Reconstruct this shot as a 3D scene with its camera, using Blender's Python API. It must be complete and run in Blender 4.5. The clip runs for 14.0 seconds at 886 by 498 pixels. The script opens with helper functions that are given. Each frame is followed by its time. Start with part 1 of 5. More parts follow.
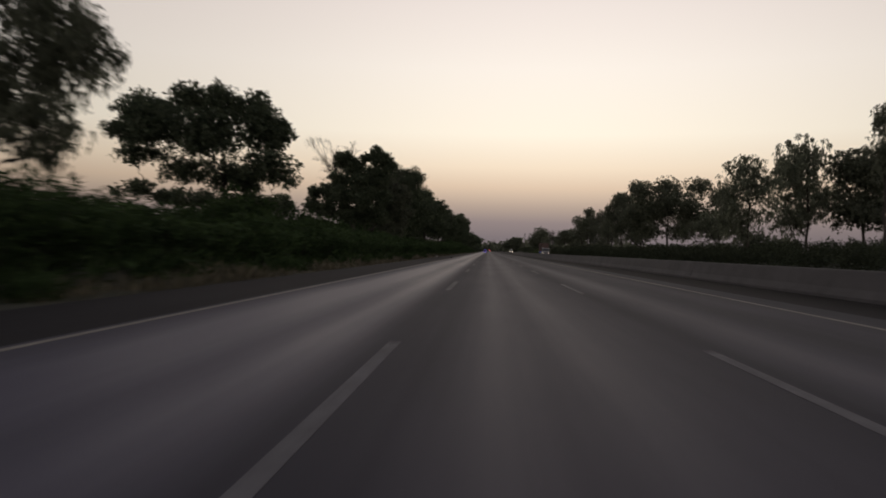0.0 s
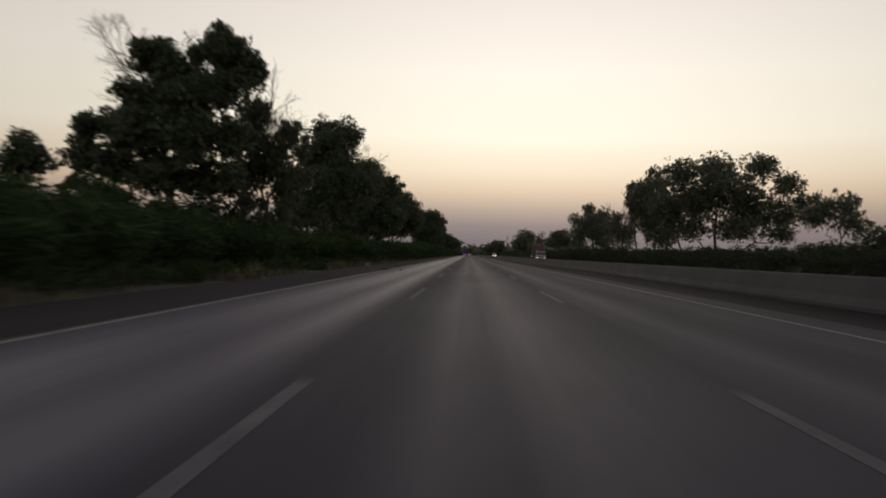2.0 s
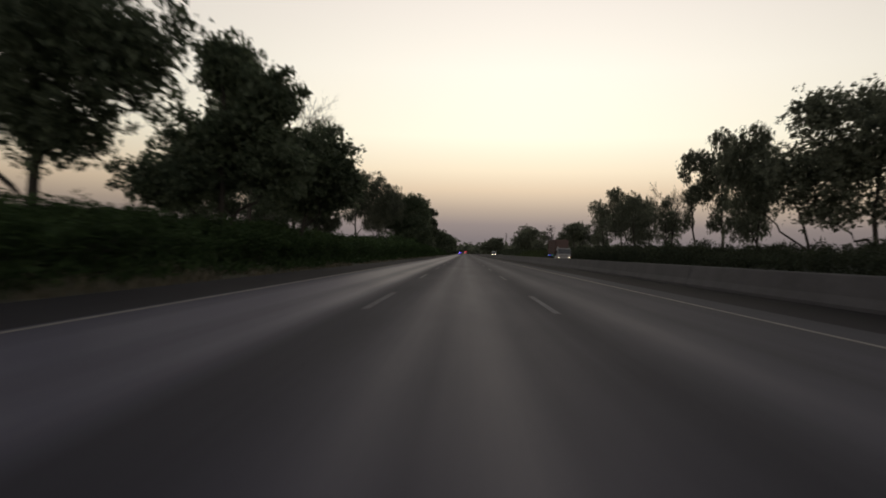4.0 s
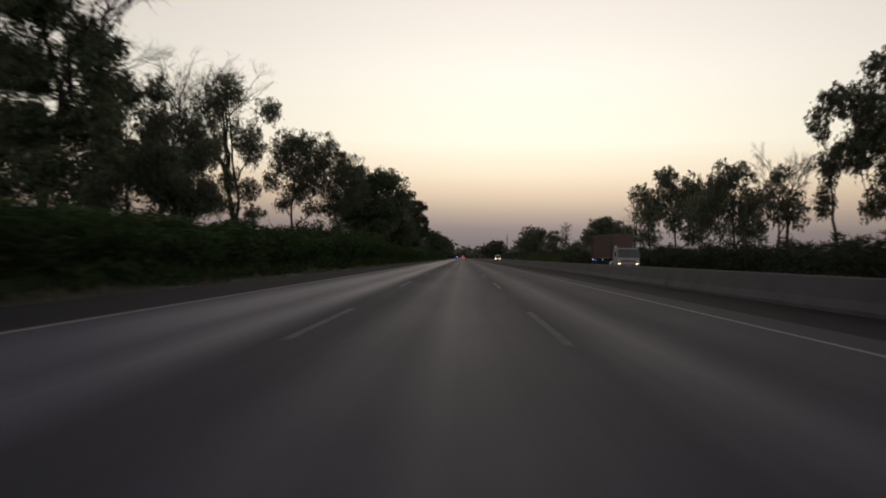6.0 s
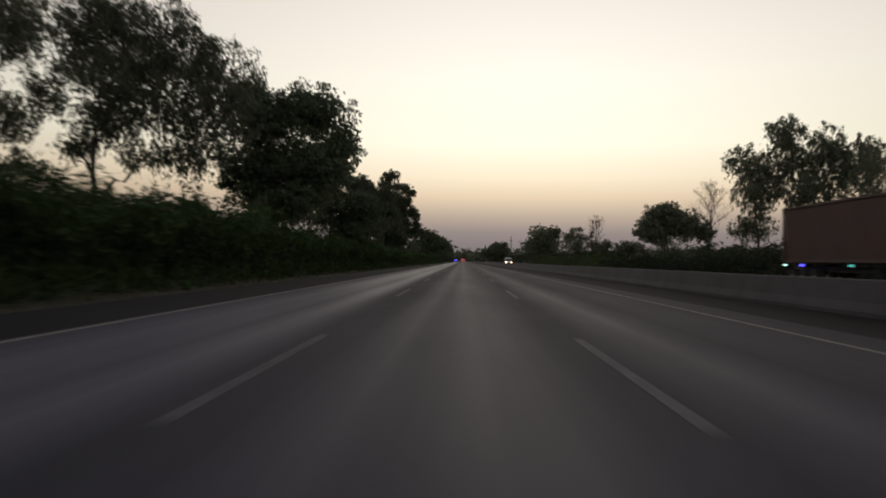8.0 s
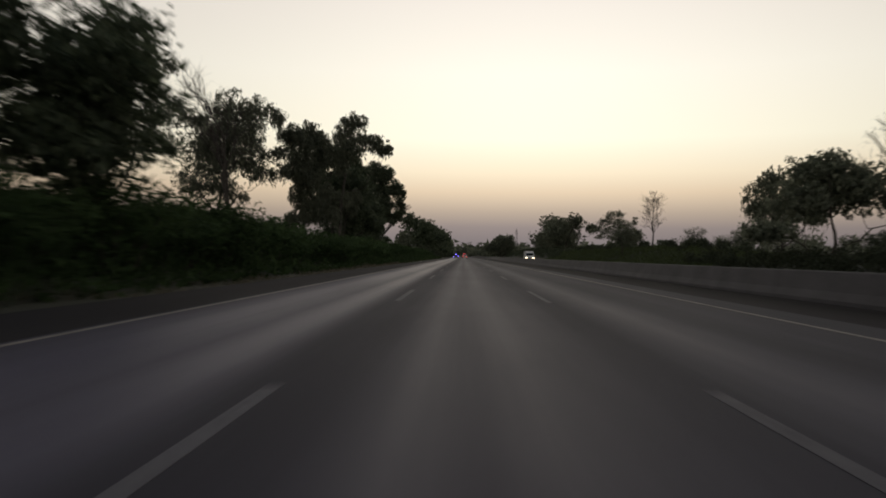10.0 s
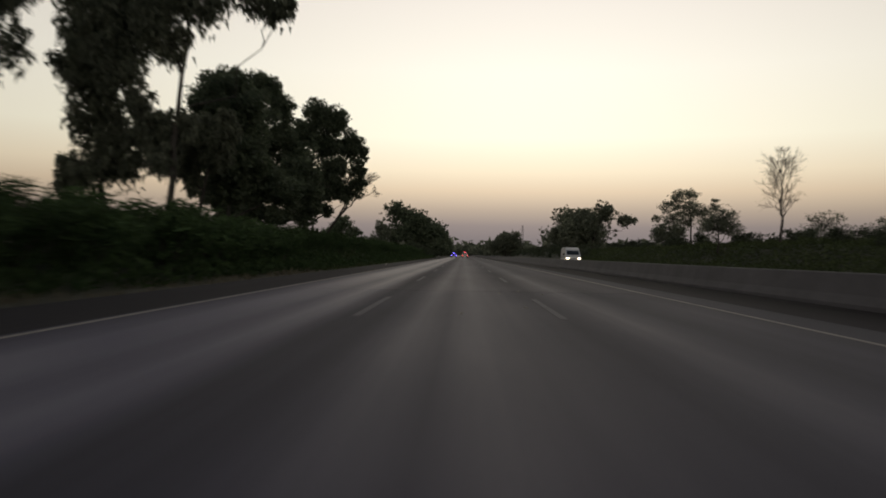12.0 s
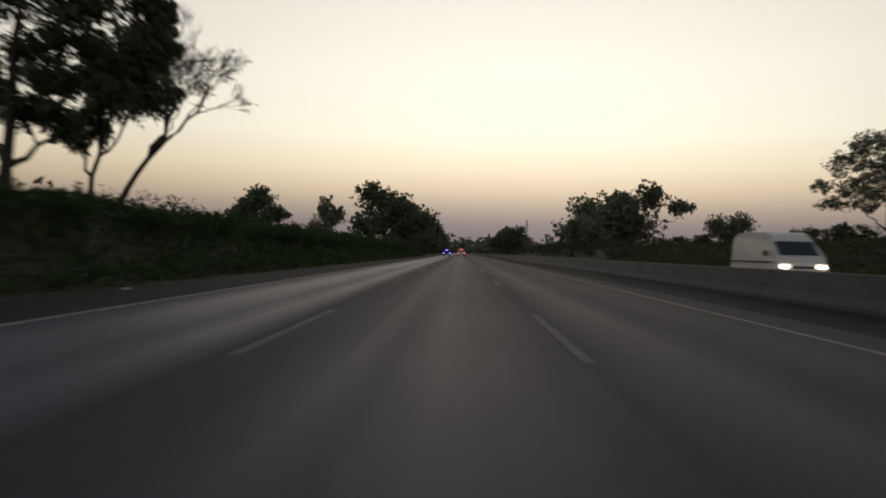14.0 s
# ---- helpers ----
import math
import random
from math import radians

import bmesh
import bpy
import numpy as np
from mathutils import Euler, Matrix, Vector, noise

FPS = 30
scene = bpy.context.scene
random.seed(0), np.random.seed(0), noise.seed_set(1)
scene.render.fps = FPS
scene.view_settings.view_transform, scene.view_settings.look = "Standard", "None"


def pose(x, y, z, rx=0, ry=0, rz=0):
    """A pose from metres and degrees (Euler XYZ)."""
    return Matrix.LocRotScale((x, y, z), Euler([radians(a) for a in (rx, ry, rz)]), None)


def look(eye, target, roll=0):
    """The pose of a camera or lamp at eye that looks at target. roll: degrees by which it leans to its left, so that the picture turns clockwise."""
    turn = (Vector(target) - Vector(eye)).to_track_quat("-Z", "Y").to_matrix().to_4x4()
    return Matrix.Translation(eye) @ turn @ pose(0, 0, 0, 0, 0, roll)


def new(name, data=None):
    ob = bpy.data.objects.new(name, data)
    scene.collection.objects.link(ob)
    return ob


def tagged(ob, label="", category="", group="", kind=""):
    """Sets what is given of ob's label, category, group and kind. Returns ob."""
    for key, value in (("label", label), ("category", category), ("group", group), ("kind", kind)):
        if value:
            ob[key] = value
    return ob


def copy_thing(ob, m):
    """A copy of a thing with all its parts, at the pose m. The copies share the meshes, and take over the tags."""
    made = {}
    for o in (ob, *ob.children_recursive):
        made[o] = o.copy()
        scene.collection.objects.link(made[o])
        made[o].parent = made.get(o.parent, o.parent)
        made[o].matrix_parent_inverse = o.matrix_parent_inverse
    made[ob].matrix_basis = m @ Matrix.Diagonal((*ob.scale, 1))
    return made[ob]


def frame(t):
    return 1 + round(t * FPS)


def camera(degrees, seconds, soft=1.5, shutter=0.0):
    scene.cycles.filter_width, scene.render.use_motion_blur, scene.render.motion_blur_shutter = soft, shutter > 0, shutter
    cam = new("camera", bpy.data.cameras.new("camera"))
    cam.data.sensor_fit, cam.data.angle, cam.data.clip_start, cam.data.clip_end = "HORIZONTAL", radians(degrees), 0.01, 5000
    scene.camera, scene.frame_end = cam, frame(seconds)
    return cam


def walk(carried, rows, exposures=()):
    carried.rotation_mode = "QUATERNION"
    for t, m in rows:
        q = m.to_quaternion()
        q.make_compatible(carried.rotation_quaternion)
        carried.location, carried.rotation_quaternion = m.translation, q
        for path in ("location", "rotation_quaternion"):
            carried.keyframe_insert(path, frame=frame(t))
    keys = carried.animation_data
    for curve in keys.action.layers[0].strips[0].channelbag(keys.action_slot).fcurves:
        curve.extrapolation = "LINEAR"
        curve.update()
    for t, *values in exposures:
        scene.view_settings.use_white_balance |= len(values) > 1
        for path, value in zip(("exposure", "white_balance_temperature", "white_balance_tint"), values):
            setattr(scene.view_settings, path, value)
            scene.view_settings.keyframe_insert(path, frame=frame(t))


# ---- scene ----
cam = camera(60.0, 14.0, soft=1.8, shutter=0.5)
EYE = 1.105
ROWS = [
    (0, -0.755, 0, 3.35, 0.05, -1.38),
    (0.5, -0.697, 13.91, 2.56, 0.15, -1.65),
    (1, -0.638, 27.97, 2.32, 0.23, -1.58),
    (1.5, -0.572, 42.16, 2.12, 0.32, -1.56),
    (2, -0.476, 56.45, 1.88, 0.36, -1.58),
    (2.5, -0.367, 70.84, 1.76, 0.29, -1.5),
    (3, -0.254, 85.31, 1.69, 0.23, -1.55),
    (5.5, 0.413, 158.37, 1.48, 0.5, -1.11),
    (6, 0.44, 173.06, 1.48, 0.6, -1.08),
    (6.5, 0.406, 187.75, 1.51, 0.65, -1.02),
    (7, 0.33, 202.45, 1.51, 0.74, -0.98),
    (7.5, 0.236, 217.15, 1.5, 0.8, -0.93),
    (8, 0.155, 231.84, 1.46, 0.85, -0.91),
    (10.5, -0.294, 305.29, 1.5, 0.44, -0.7),
    (11, -0.209, 320, 1.51, 0.48, -0.78),
    (11.5, -0.088, 334.73, 1.54, 0.39, -0.84),
    (12, 0.046, 349.48, 1.53, 0.39, -0.93),
    (12.5, 0.181, 364.28, 1.52, 0.41, -1.26),
    (13, 0.29, 379.13, 1.42, 0.39, -1.34),
    (13.5, 0.394, 394.05, 1.39, 0.29, -1.3),
    (14, 0.486, 409.04, 1.36, 0.21, -1.31),
]
walk(cam, [(t, pose(x, y, EYE, 90 + pitch, roll, yaw)) for t, x, y, yaw, pitch, roll in ROWS],
     [(0, -0.10, 6420, 16.5), (1.5, -0.06, 6420, 15.5), (3, 0.05, 6450, 9.8), (5.5, 0.03, 6400, 12.5), (8, 0.06, 6400, 10.3), (14, 0.07, 6430, 9.5)])

# ---- world, sun ----
world = bpy.data.worlds.new("dusk_sky")
scene.world = world
world.use_nodes = True
wn, wl = world.node_tree.nodes, world.node_tree.links
wn.clear()


def ramp_stops(ramp, stops):
    while len(ramp.elements) < len(stops):
        ramp.elements.new(1.0)
    for e, (p, c) in zip(ramp.elements, stops):
        e.position, e.color = p, (*c, 1)


def math_node(nodes, links, op, a, b=None, clamp=False):
    n = nodes.new("ShaderNodeMath")
    n.operation, n.use_clamp = op, clamp
    for i, v in enumerate((a, b)):
        if v is None:
            continue
        if isinstance(v, (int, float)):
            n.inputs[i].default_value = v
        else:
            links.new(v, n.inputs[i])
    return n.outputs[0]


SUN_AZ, SUN_EL = 5.0, 9.0   # degrees right of the road's line, and above the horizon
out = wn.new("ShaderNodeOutputWorld")
back = wn.new("ShaderNodeBackground")
coord = wn.new("ShaderNodeTexCoord")
sep = wn.new("ShaderNodeSeparateXYZ")
wl.new(coord.outputs["Generated"], sep.inputs[0])
up = math_node(wn, wl, "MULTIPLY", sep.outputs["Z"], 2.0, True)
haze = wn.new("ShaderNodeValToRGB")
wl.new(up, haze.inputs[0])
ramp_stops(haze.color_ramp, [
    (0.0, (0.180, 0.155, 0.158)), (0.035, (0.222, 0.188, 0.186)), (0.075, (0.300, 0.246, 0.226)),
    (0.115, (0.490, 0.388, 0.300)), (0.165, (0.780, 0.612, 0.428)), (0.215, (0.960, 0.810, 0.585)),
    (0.30, (1.08, 1.00, 0.79)), (0.46, (1.09, 1.02, 0.87)), (0.66, (1.02, 0.93, 0.83)), (1.0, (0.62, 0.57, 0.55))])
sx, sy = math.sin(radians(SUN_AZ)), math.cos(radians(SUN_AZ))
side = math_node(wn, wl, "ADD", math_node(wn, wl, "MULTIPLY", sep.outputs["X"], sx), math_node(wn, wl, "MULTIPLY", sep.outputs["Y"], sy))
side = math_node(wn, wl, "MULTIPLY_ADD", side, 0.5)
wn[-1].inputs[2].default_value = 0.5
side = math_node(wn, wl, "POWER", side, 16.0)
glow = math_node(wn, wl, "MULTIPLY_ADD", side, 0.46)
wn[-1].inputs[2].default_value = 0.585
# extra glow added to the unseen hazy eastern sky behind the walk, as fill
east = math_node(wn, wl, "MULTIPLY_ADD", math_node(wn, wl, "ADD", math_node(wn, wl, "MULTIPLY", sep.outputs["X"], sx), math_node(wn, wl, "MULTIPLY", sep.outputs["Y"], sy)), -0.5)
wn[-1].inputs[2].default_value = 0.5
glow = math_node(wn, wl, "ADD", glow, math_node(wn, wl, "MULTIPLY", math_node(wn, wl, "POWER", east, 3.0), 0.95))
tint = wn.new("ShaderNodeVectorMath")
tint.operation = "SCALE"
wl.new(haze.outputs[0], tint.inputs[0])
wl.new(glow, tint.inputs["Scale"])
sky = wn.new("ShaderNodeTexSky")
sky.sky_type, sky.sun_disc = "NISHITA", False
sky.sun_elevation, sky.sun_rotation = radians(SUN_EL), radians(SUN_AZ)
sky.dust_density, sky.air_density = 6.0, 1.5
clear = wn.new("ShaderNodeVectorMath")
clear.operation = "SCALE"
clear.inputs["Scale"].default_value = 0.10
wl.new(sky.outputs[0], clear.inputs[0])
high = wn.new("ShaderNodeMapRange")
high.inputs["From Min"].default_value, high.inputs["From Max"].default_value = 0.34, 0.8
high.interpolation_type = "SMOOTHSTEP"
wl.new(sep.outputs["Z"], high.inputs["Value"])
both = wn.new("ShaderNodeMix")
both.data_type = "RGBA"
wl.new(high.outputs[0], both.inputs["Factor"])
wl.new(tint.outputs[0], both.inputs["A"])
wl.new(clear.outputs[0], both.inputs["B"])
wl.new(both.outputs["Result"], back.inputs["Color"])
back.inputs["Strength"].default_value = 1.0
wl.new(back.outputs[0], out.inputs[0])

sun = new("sun", bpy.data.lights.new("sun", "SUN"))
sun.data.energy, sun.data.angle, sun.data.color = 0.10, radians(25), (1.0, 0.86, 0.66)
sun.matrix_basis = look((0, 0, 50), (-math.sin(radians(SUN_AZ)) * 100, -math.cos(radians(SUN_AZ)) * 100, 50 - 100 * math.tan(radians(SUN_EL))))


# ---- materials ----
def material(name, colour, rough=0.8, metal=0.0, spec=0.5):
    m = bpy.data.materials.new(name)
    m.use_nodes = True
    b = m.node_tree.nodes["Principled BSDF"]
    b.inputs["Base Color"].default_value = (*colour, 1)
    b.inputs["Roughness"].default_value, b.inputs["Metallic"].default_value = rough, metal
    b.inputs["Specular IOR Level"].default_value = spec
    return m, m.node_tree.nodes, m.node_tree.links, b


def noise_node(n, l, vector, scale, detail=4.0, stretch=None, rough=0.55):
    t = n.new("ShaderNodeTexNoise")
    t.inputs["Scale"].default_value, t.inputs["Detail"].default_value = scale, detail
    t.inputs["Roughness"].default_value = rough
    if stretch:
        mp = n.new("ShaderNodeMapping")
        mp.inputs["Scale"].default_value = stretch
        l.new(vector, mp.inputs[0])
        vector = mp.outputs[0]
    l.new(vector, t.inputs["Vector"])
    return t.outputs["Fac"]


def ramp_node(n, l, fac, stops):
    r = n.new("ShaderNodeValToRGB")
    ramp_stops(r.color_ramp, stops)
    l.new(fac, r.inputs[0])
    return r.outputs[0]


def mix_node(n, l, fac, a, b, kind="MIX"):
    m = n.new("ShaderNodeMix")
    m.data_type, m.blend_type = "RGBA", kind
    for key, v in (("Factor", fac), ("A", a), ("B", b)):
        if isinstance(v, (int, float)):
            m.inputs[key].default_value = v
        elif isinstance(v, tuple):
            m.inputs[key].default_value = (*v, 1)
        else:
            l.new(v, m.inputs[key])
    return m.outputs["Result"]


def bump_node(n, l, b, height, strength, distance=0.01):
    bp = n.new("ShaderNodeBump")
    bp.inputs["Strength"].default_value, bp.inputs["Distance"].default_value = strength, distance
    l.new(height, bp.inputs["Height"])
    l.new(bp.outputs[0], b.inputs["Normal"])


def mottled(name, dark, light, scale, rough=0.85, bump=0.3, spec=0.4, metal=0.0, coords="position", fine=9.0):
    """A surface with two scales of variation."""
    m, n, l, b = material(name, light, rough, metal, spec)
    if coords == "position":
        v = n.new("ShaderNodeNewGeometry").outputs["Position"]
    else:
        v = n.new("ShaderNodeTexCoord").outputs["Object"]
    big = noise_node(n, l, v, scale)
    small = noise_node(n, l, v, scale * fine, 6)
    f = mix_node(n, l, 0.45, big, small)
    l.new(ramp_node(n, l, f, [(0.32, dark), (0.68, light)]), b.inputs["Base Color"])
    bump_node(n, l, b, small, bump)
    return m


def asphalt(name, dark, light, lanes, spec=0.36):
    m, n, l, b = material(name, light, 0.7, 0, spec)
    pos = n.new("ShaderNodeNewGeometry").outputs["Position"]
    streak = noise_node(n, l, pos, 1.0, 5, (0.55, 0.012, 0.1))
    patch = noise_node(n, l, pos, 0.42, 6, (1.0, 0.22, 1.0), 0.62)
    grain = noise_node(n, l, pos, 60.0, 3)
    f = mix_node(n, l, 0.50, streak, patch)
    f = mix_node(n, l, 0.22, f, noise_node(n, l, pos, 1.0, 4, (3.2, 0.03, 0.1), 0.6))
    if lanes:
        # worn wheel paths run lighter, the oil strip between them darker
        s = n.new("ShaderNodeSeparateXYZ")
        l.new(pos, s.inputs[0])
        wob = noise_node(n, l, pos, 1.0, 2, (0.0, 0.01, 0.0))
        x = math_node(n, l, "ADD", s.outputs["X"], math_node(n, l, "MULTIPLY", wob, 0.35))
        across = n.new("ShaderNodeMapRange")
        across.inputs["From Min"].default_value, across.inputs["From Max"].default_value = -5.7, 6.6
        l.new(x, across.inputs["Value"])
        g = lambda v: (v, v, v)
        wave = ramp_node(n, l, across.outputs[0], [
            (0.0, g(0.30)), (0.05, g(0.50)), (0.12, g(0.86)), (0.17, g(0.76)), (0.205, g(0.62)), (0.25, g(0.80)), (0.275, g(0.66)), (0.315, g(0.22)), (0.37, g(0.26)),
            (0.425, g(0.54)), (0.46, g(0.44)), (0.50, g(0.55)), (0.57, g(0.38)), (0.63, g(0.22)), (0.71, g(0.48)), (0.78, g(0.24)), (0.86, g(0.32)), (0.94, g(0.22)), (1.0, g(0.16))])
        f = mix_node(n, l, 0.58, f, wave)
    col = ramp_node(n, l, f, [(0.32, dark), (0.68, light)])
    col = mix_node(n, l, 0.35, col, ramp_node(n, l, grain, [(0.3, (0.45, 0.45, 0.45)), (0.7, (1, 1, 1))]), "MULTIPLY")
    l.new(col, b.inputs["Base Color"])
    l.new(ramp_node(n, l, f, [(0.30, (0.92, 0.92, 0.92)), (0.68, (0.52, 0.52, 0.52) if lanes else (0.85, 0.85, 0.85))]), b.inputs["Roughness"])
    bump_node(n, l, b, grain, 0.35, 0.006)
    return m


def leaves(name, dark, light, through_light=0.32, rough=0.6, spec=0.35):
    m, n, l, b = material(name, light, rough, 0, spec)
    geo = n.new("ShaderNodeNewGeometry")
    info = n.new("ShaderNodeObjectInfo")
    col = ramp_node(n, l, geo.outputs["Random Per Island"], [(0.0, dark), (0.8, light), (1.0, tuple(min(1, c * 1.5) for c in light))])
    big = noise_node(n, l, geo.outputs["Position"], 0.35, 3)
    col = mix_node(n, l, 0.6, col, ramp_node(n, l, big, [(0.3, (0.6, 0.62, 0.6)), (0.7, (1, 1, 1))]), "MULTIPLY")
    hs = n.new("ShaderNodeHueSaturation")
    l.new(col, hs.inputs["Color"])
    l.new(math_node(n, l, "MULTIPLY_ADD", info.outputs["Random"], 0.35), hs.inputs["Value"])
    n[-1].inputs[2].default_value = 0.83
    l.new(hs.outputs[0], b.inputs["Base Color"])
    tr = n.new("ShaderNodeBsdfTranslucent")
    l.new(hs.outputs[0], tr.inputs["Color"])
    mx = n.new("ShaderNodeMixShader")
    mx.inputs[0].default_value = through_light
    l.new(b.outputs[0], mx.inputs[1])
    l.new(tr.outputs[0], mx.inputs[2])
    l.new(mx.outputs[0], n["Material Output"].inputs["Surface"])
    return m


def lamp_glow(name, colour, power):
    m = bpy.data.materials.new(name)
    m.use_nodes = True
    b = m.node_tree.nodes["Principled BSDF"]
    b.inputs["Base Color"].default_value = (*colour, 1)
    b.inputs["Emission Color"].default_value = (*colour, 1)
    b.inputs["Emission Strength"].default_value = power
    return m


M_ROAD = asphalt("worn_asphalt", (0.0144, 0.0132, 0.0262), (0.0474, 0.0428, 0.0815), True)
M_RELAID = asphalt("relaid_asphalt", (0.0180, 0.0158, 0.0265), (0.0560, 0.0490, 0.0840), True)
M_SHOULDER = asphalt("dark_asphalt", (0.0085, 0.008, 0.0112), (0.020, 0.0182, 0.0245), False, 0.12)
M_INNER = asphalt("grey_asphalt", (0.011, 0.010, 0.0135), (0.027, 0.0245, 0.031), False, 0.06)


def dusty_margin(name, x0, x1, stops):
    """Asphalt whose dust and damp dirt lie in ragged bands along the road, from x0 to x1."""
    m, n, l, b = material(name, (0.02, 0.02, 0.02), 0.9, 0, 0.06)
    pos = n.new("ShaderNodeNewGeometry").outputs["Position"]
    s = n.new("ShaderNodeSeparateXYZ")
    l.new(pos, s.inputs[0])
    ragged = noise_node(n, l, pos, 1.0, 5, (0.7, 0.16, 0.1), 0.6)
    x = math_node(n, l, "ADD", s.outputs["X"], math_node(n, l, "MULTIPLY_ADD", ragged, 1.1))
    x.node.inputs[1].links[0].from_node.inputs[2].default_value = -0.55
    across = n.new("ShaderNodeMapRange")
    across.inputs["From Min"].default_value, across.inputs["From Max"].default_value = x0, x1
    l.new(x, across.inputs["Value"])
    grain = noise_node(n, l, pos, 14.0, 5)
    col = ramp_node(n, l, across.outputs[0], stops)
    col = mix_node(n, l, 0.5, col, ramp_node(n, l, grain, [(0.3, (0.5, 0.5, 0.5)), (0.7, (1, 1, 1))]), "MULTIPLY")
    l.new(col, b.inputs["Base Color"])
    bump_node(n, l, b, grain, 0.4, 0.006)
    return m


M_MARGIN = dusty_margin("dirty_margin", 6.6, 9.06, [(0.0, (0.021, 0.019, 0.0245)), (0.22, (0.018, 0.0165, 0.021)), (0.42, (0.013, 0.012, 0.0145)), (0.72, (0.011, 0.010, 0.012)), (0.9, (0.020, 0.018, 0.021)), (1.0, (0.030, 0.027, 0.030))])
M_PAINT = mottled("road_paint", (0.080, 0.077, 0.088), (0.180, 0.174, 0.192), 2.0, 0.84, 0.2, 0.17)
pn, pl = M_PAINT.node_tree.nodes, M_PAINT.node_tree.links
pb = pn["Principled BSDF"]
worn = mix_node(pn, pl, 0.0, pb.inputs["Base Color"].links[0].from_socket, (0.045, 0.042, 0.050))
pl.new(math_node(pn, pl, "MULTIPLY", pn.new("ShaderNodeObjectInfo").outputs["Random"], 0.3), worn.node.inputs["Factor"])
patchy = noise_node(pn, pl, pn.new("ShaderNodeNewGeometry").outputs["Position"], 9.0, 6, None, 0.7)
worn = mix_node(pn, pl, ramp_node(pn, pl, patchy, [(0.46, (0, 0, 0)), (0.62, (0.75, 0.75, 0.75))]), worn, (0.032, 0.029, 0.044))
pl.new(worn, pb.inputs["Base Color"])
M_CREAM = mottled("yellowed_paint", (0.115, 0.105, 0.098), (0.27, 0.248, 0.230), 2.0, 0.85, 0.2, 0.17)
M_CONCRETE = mottled("barrier_concrete", (0.036, 0.034, 0.039), (0.074, 0.070, 0.077), 0.8, 0.85, 0.3)
M_SOIL = mottled("weedy_soil", (0.011, 0.0135, 0.007), (0.027, 0.0295, 0.0165), 0.25, 0.95, 0.6)
M_BARK = mottled("bark", (0.012, 0.010, 0.009), (0.040, 0.034, 0.029), 1.2, 0.9, 0.8, coords="object")
M_PALE = mottled("pale_dead_wood", (0.04, 0.034, 0.03), (0.13, 0.11, 0.095), 1.2, 0.9, 0.6, coords="object")
M_LEAF = leaves("broad_leaves", (0.050, 0.068, 0.042), (0.098, 0.120, 0.074), 0.58)
M_GUM = leaves("gum_leaves", (0.060, 0.070, 0.050), (0.110, 0.120, 0.084), 0.58)
# haze over the farther growth is put into this paler leaf colour
M_HAZED = leaves("hazed_leaves", (0.080, 0.092, 0.066), (0.136, 0.148, 0.106), 0.60)
M_SHRUB = leaves("shrub_leaves", (0.026, 0.045, 0.018), (0.043, 0.068, 0.028), 0.34, 0.85, 0.10)
M_SCRUB = leaves("scrub_leaves", (0.027, 0.034, 0.022), (0.046, 0.055, 0.036), 0.34, 0.85, 0.10)
M_STRAW = leaves("dry_grass", (0.045, 0.040, 0.028), (0.125, 0.108, 0.072))
M_GREENGRASS = leaves("green_grass", (0.026, 0.036, 0.016), (0.054, 0.068, 0.030), 0.36, 0.85, 0.12)


# ---- mesh helpers ----
def mesh_of(name, verts, faces, mat, smooth=False):
    me = bpy.data.meshes.new(name)
    me.from_pydata(verts, [], faces)
    me.materials.append(mat)
    if smooth:
        me.polygons.foreach_set("use_smooth", [True] * len(me.polygons))
    me.update()
    return me


def loose_faces(name, V, mat):
    """A mesh of loose faces from an array of shape (faces, corners, 3)."""
    V = np.asarray(V, dtype=np.float32)
    n, k = V.shape[:2]
    me = bpy.data.meshes.new(name)
    me.vertices.add(n * k)
    me.vertices.foreach_set("co", V.reshape(-1))
    me.loops.add(n * k)
    me.loops.foreach_set("vertex_index", np.arange(n * k, dtype=np.int32))
    me.polygons.add(n)
    me.polygons.foreach_set("loop_start", np.arange(0, n * k, k, dtype=np.int32))
    me.materials.append(mat)
    me.update(calc_edges=True)
    return me


def piece(name, me, parent=None, label=""):
    ob = new(name, me)
    if parent:
        ob.parent = parent
    return tagged(ob, label)


def part(name, bm, mat, parent, label=""):
    me = bpy.data.meshes.new(name)
    bm.to_mesh(me)
    bm.free()
    me.materials.append(mat)
    return piece(name, me, parent, label)


def add_box(bm, x0, x1, y0, y1, z0, z1, bevel=0.0):
    vs = [bm.verts.new(p) for p in ((x0, y0, z0), (x1, y0, z0), (x1, y1, z0), (x0, y1, z0), (x0, y0, z1), (x1, y0, z1), (x1, y1, z1), (x0, y1, z1))]
    fs = [bm.faces.new([vs[i] for i in f]) for f in ((3, 2, 1, 0), (4, 5, 6, 7), (0, 1, 5, 4), (1, 2, 6, 5), (2, 3, 7, 6), (3, 0, 4, 7))]
    if bevel:
        bmesh.ops.bevel(bm, geom=list({e for f in fs for e in f.edges}), offset=bevel, segments=2, affect="EDGES")


def box(x0, x1, y0, y1, z0, z1, bevel=0.0):
    bm = bmesh.new()
    add_box(bm, x0, x1, y0, y1, z0, z1, bevel)
    return bm


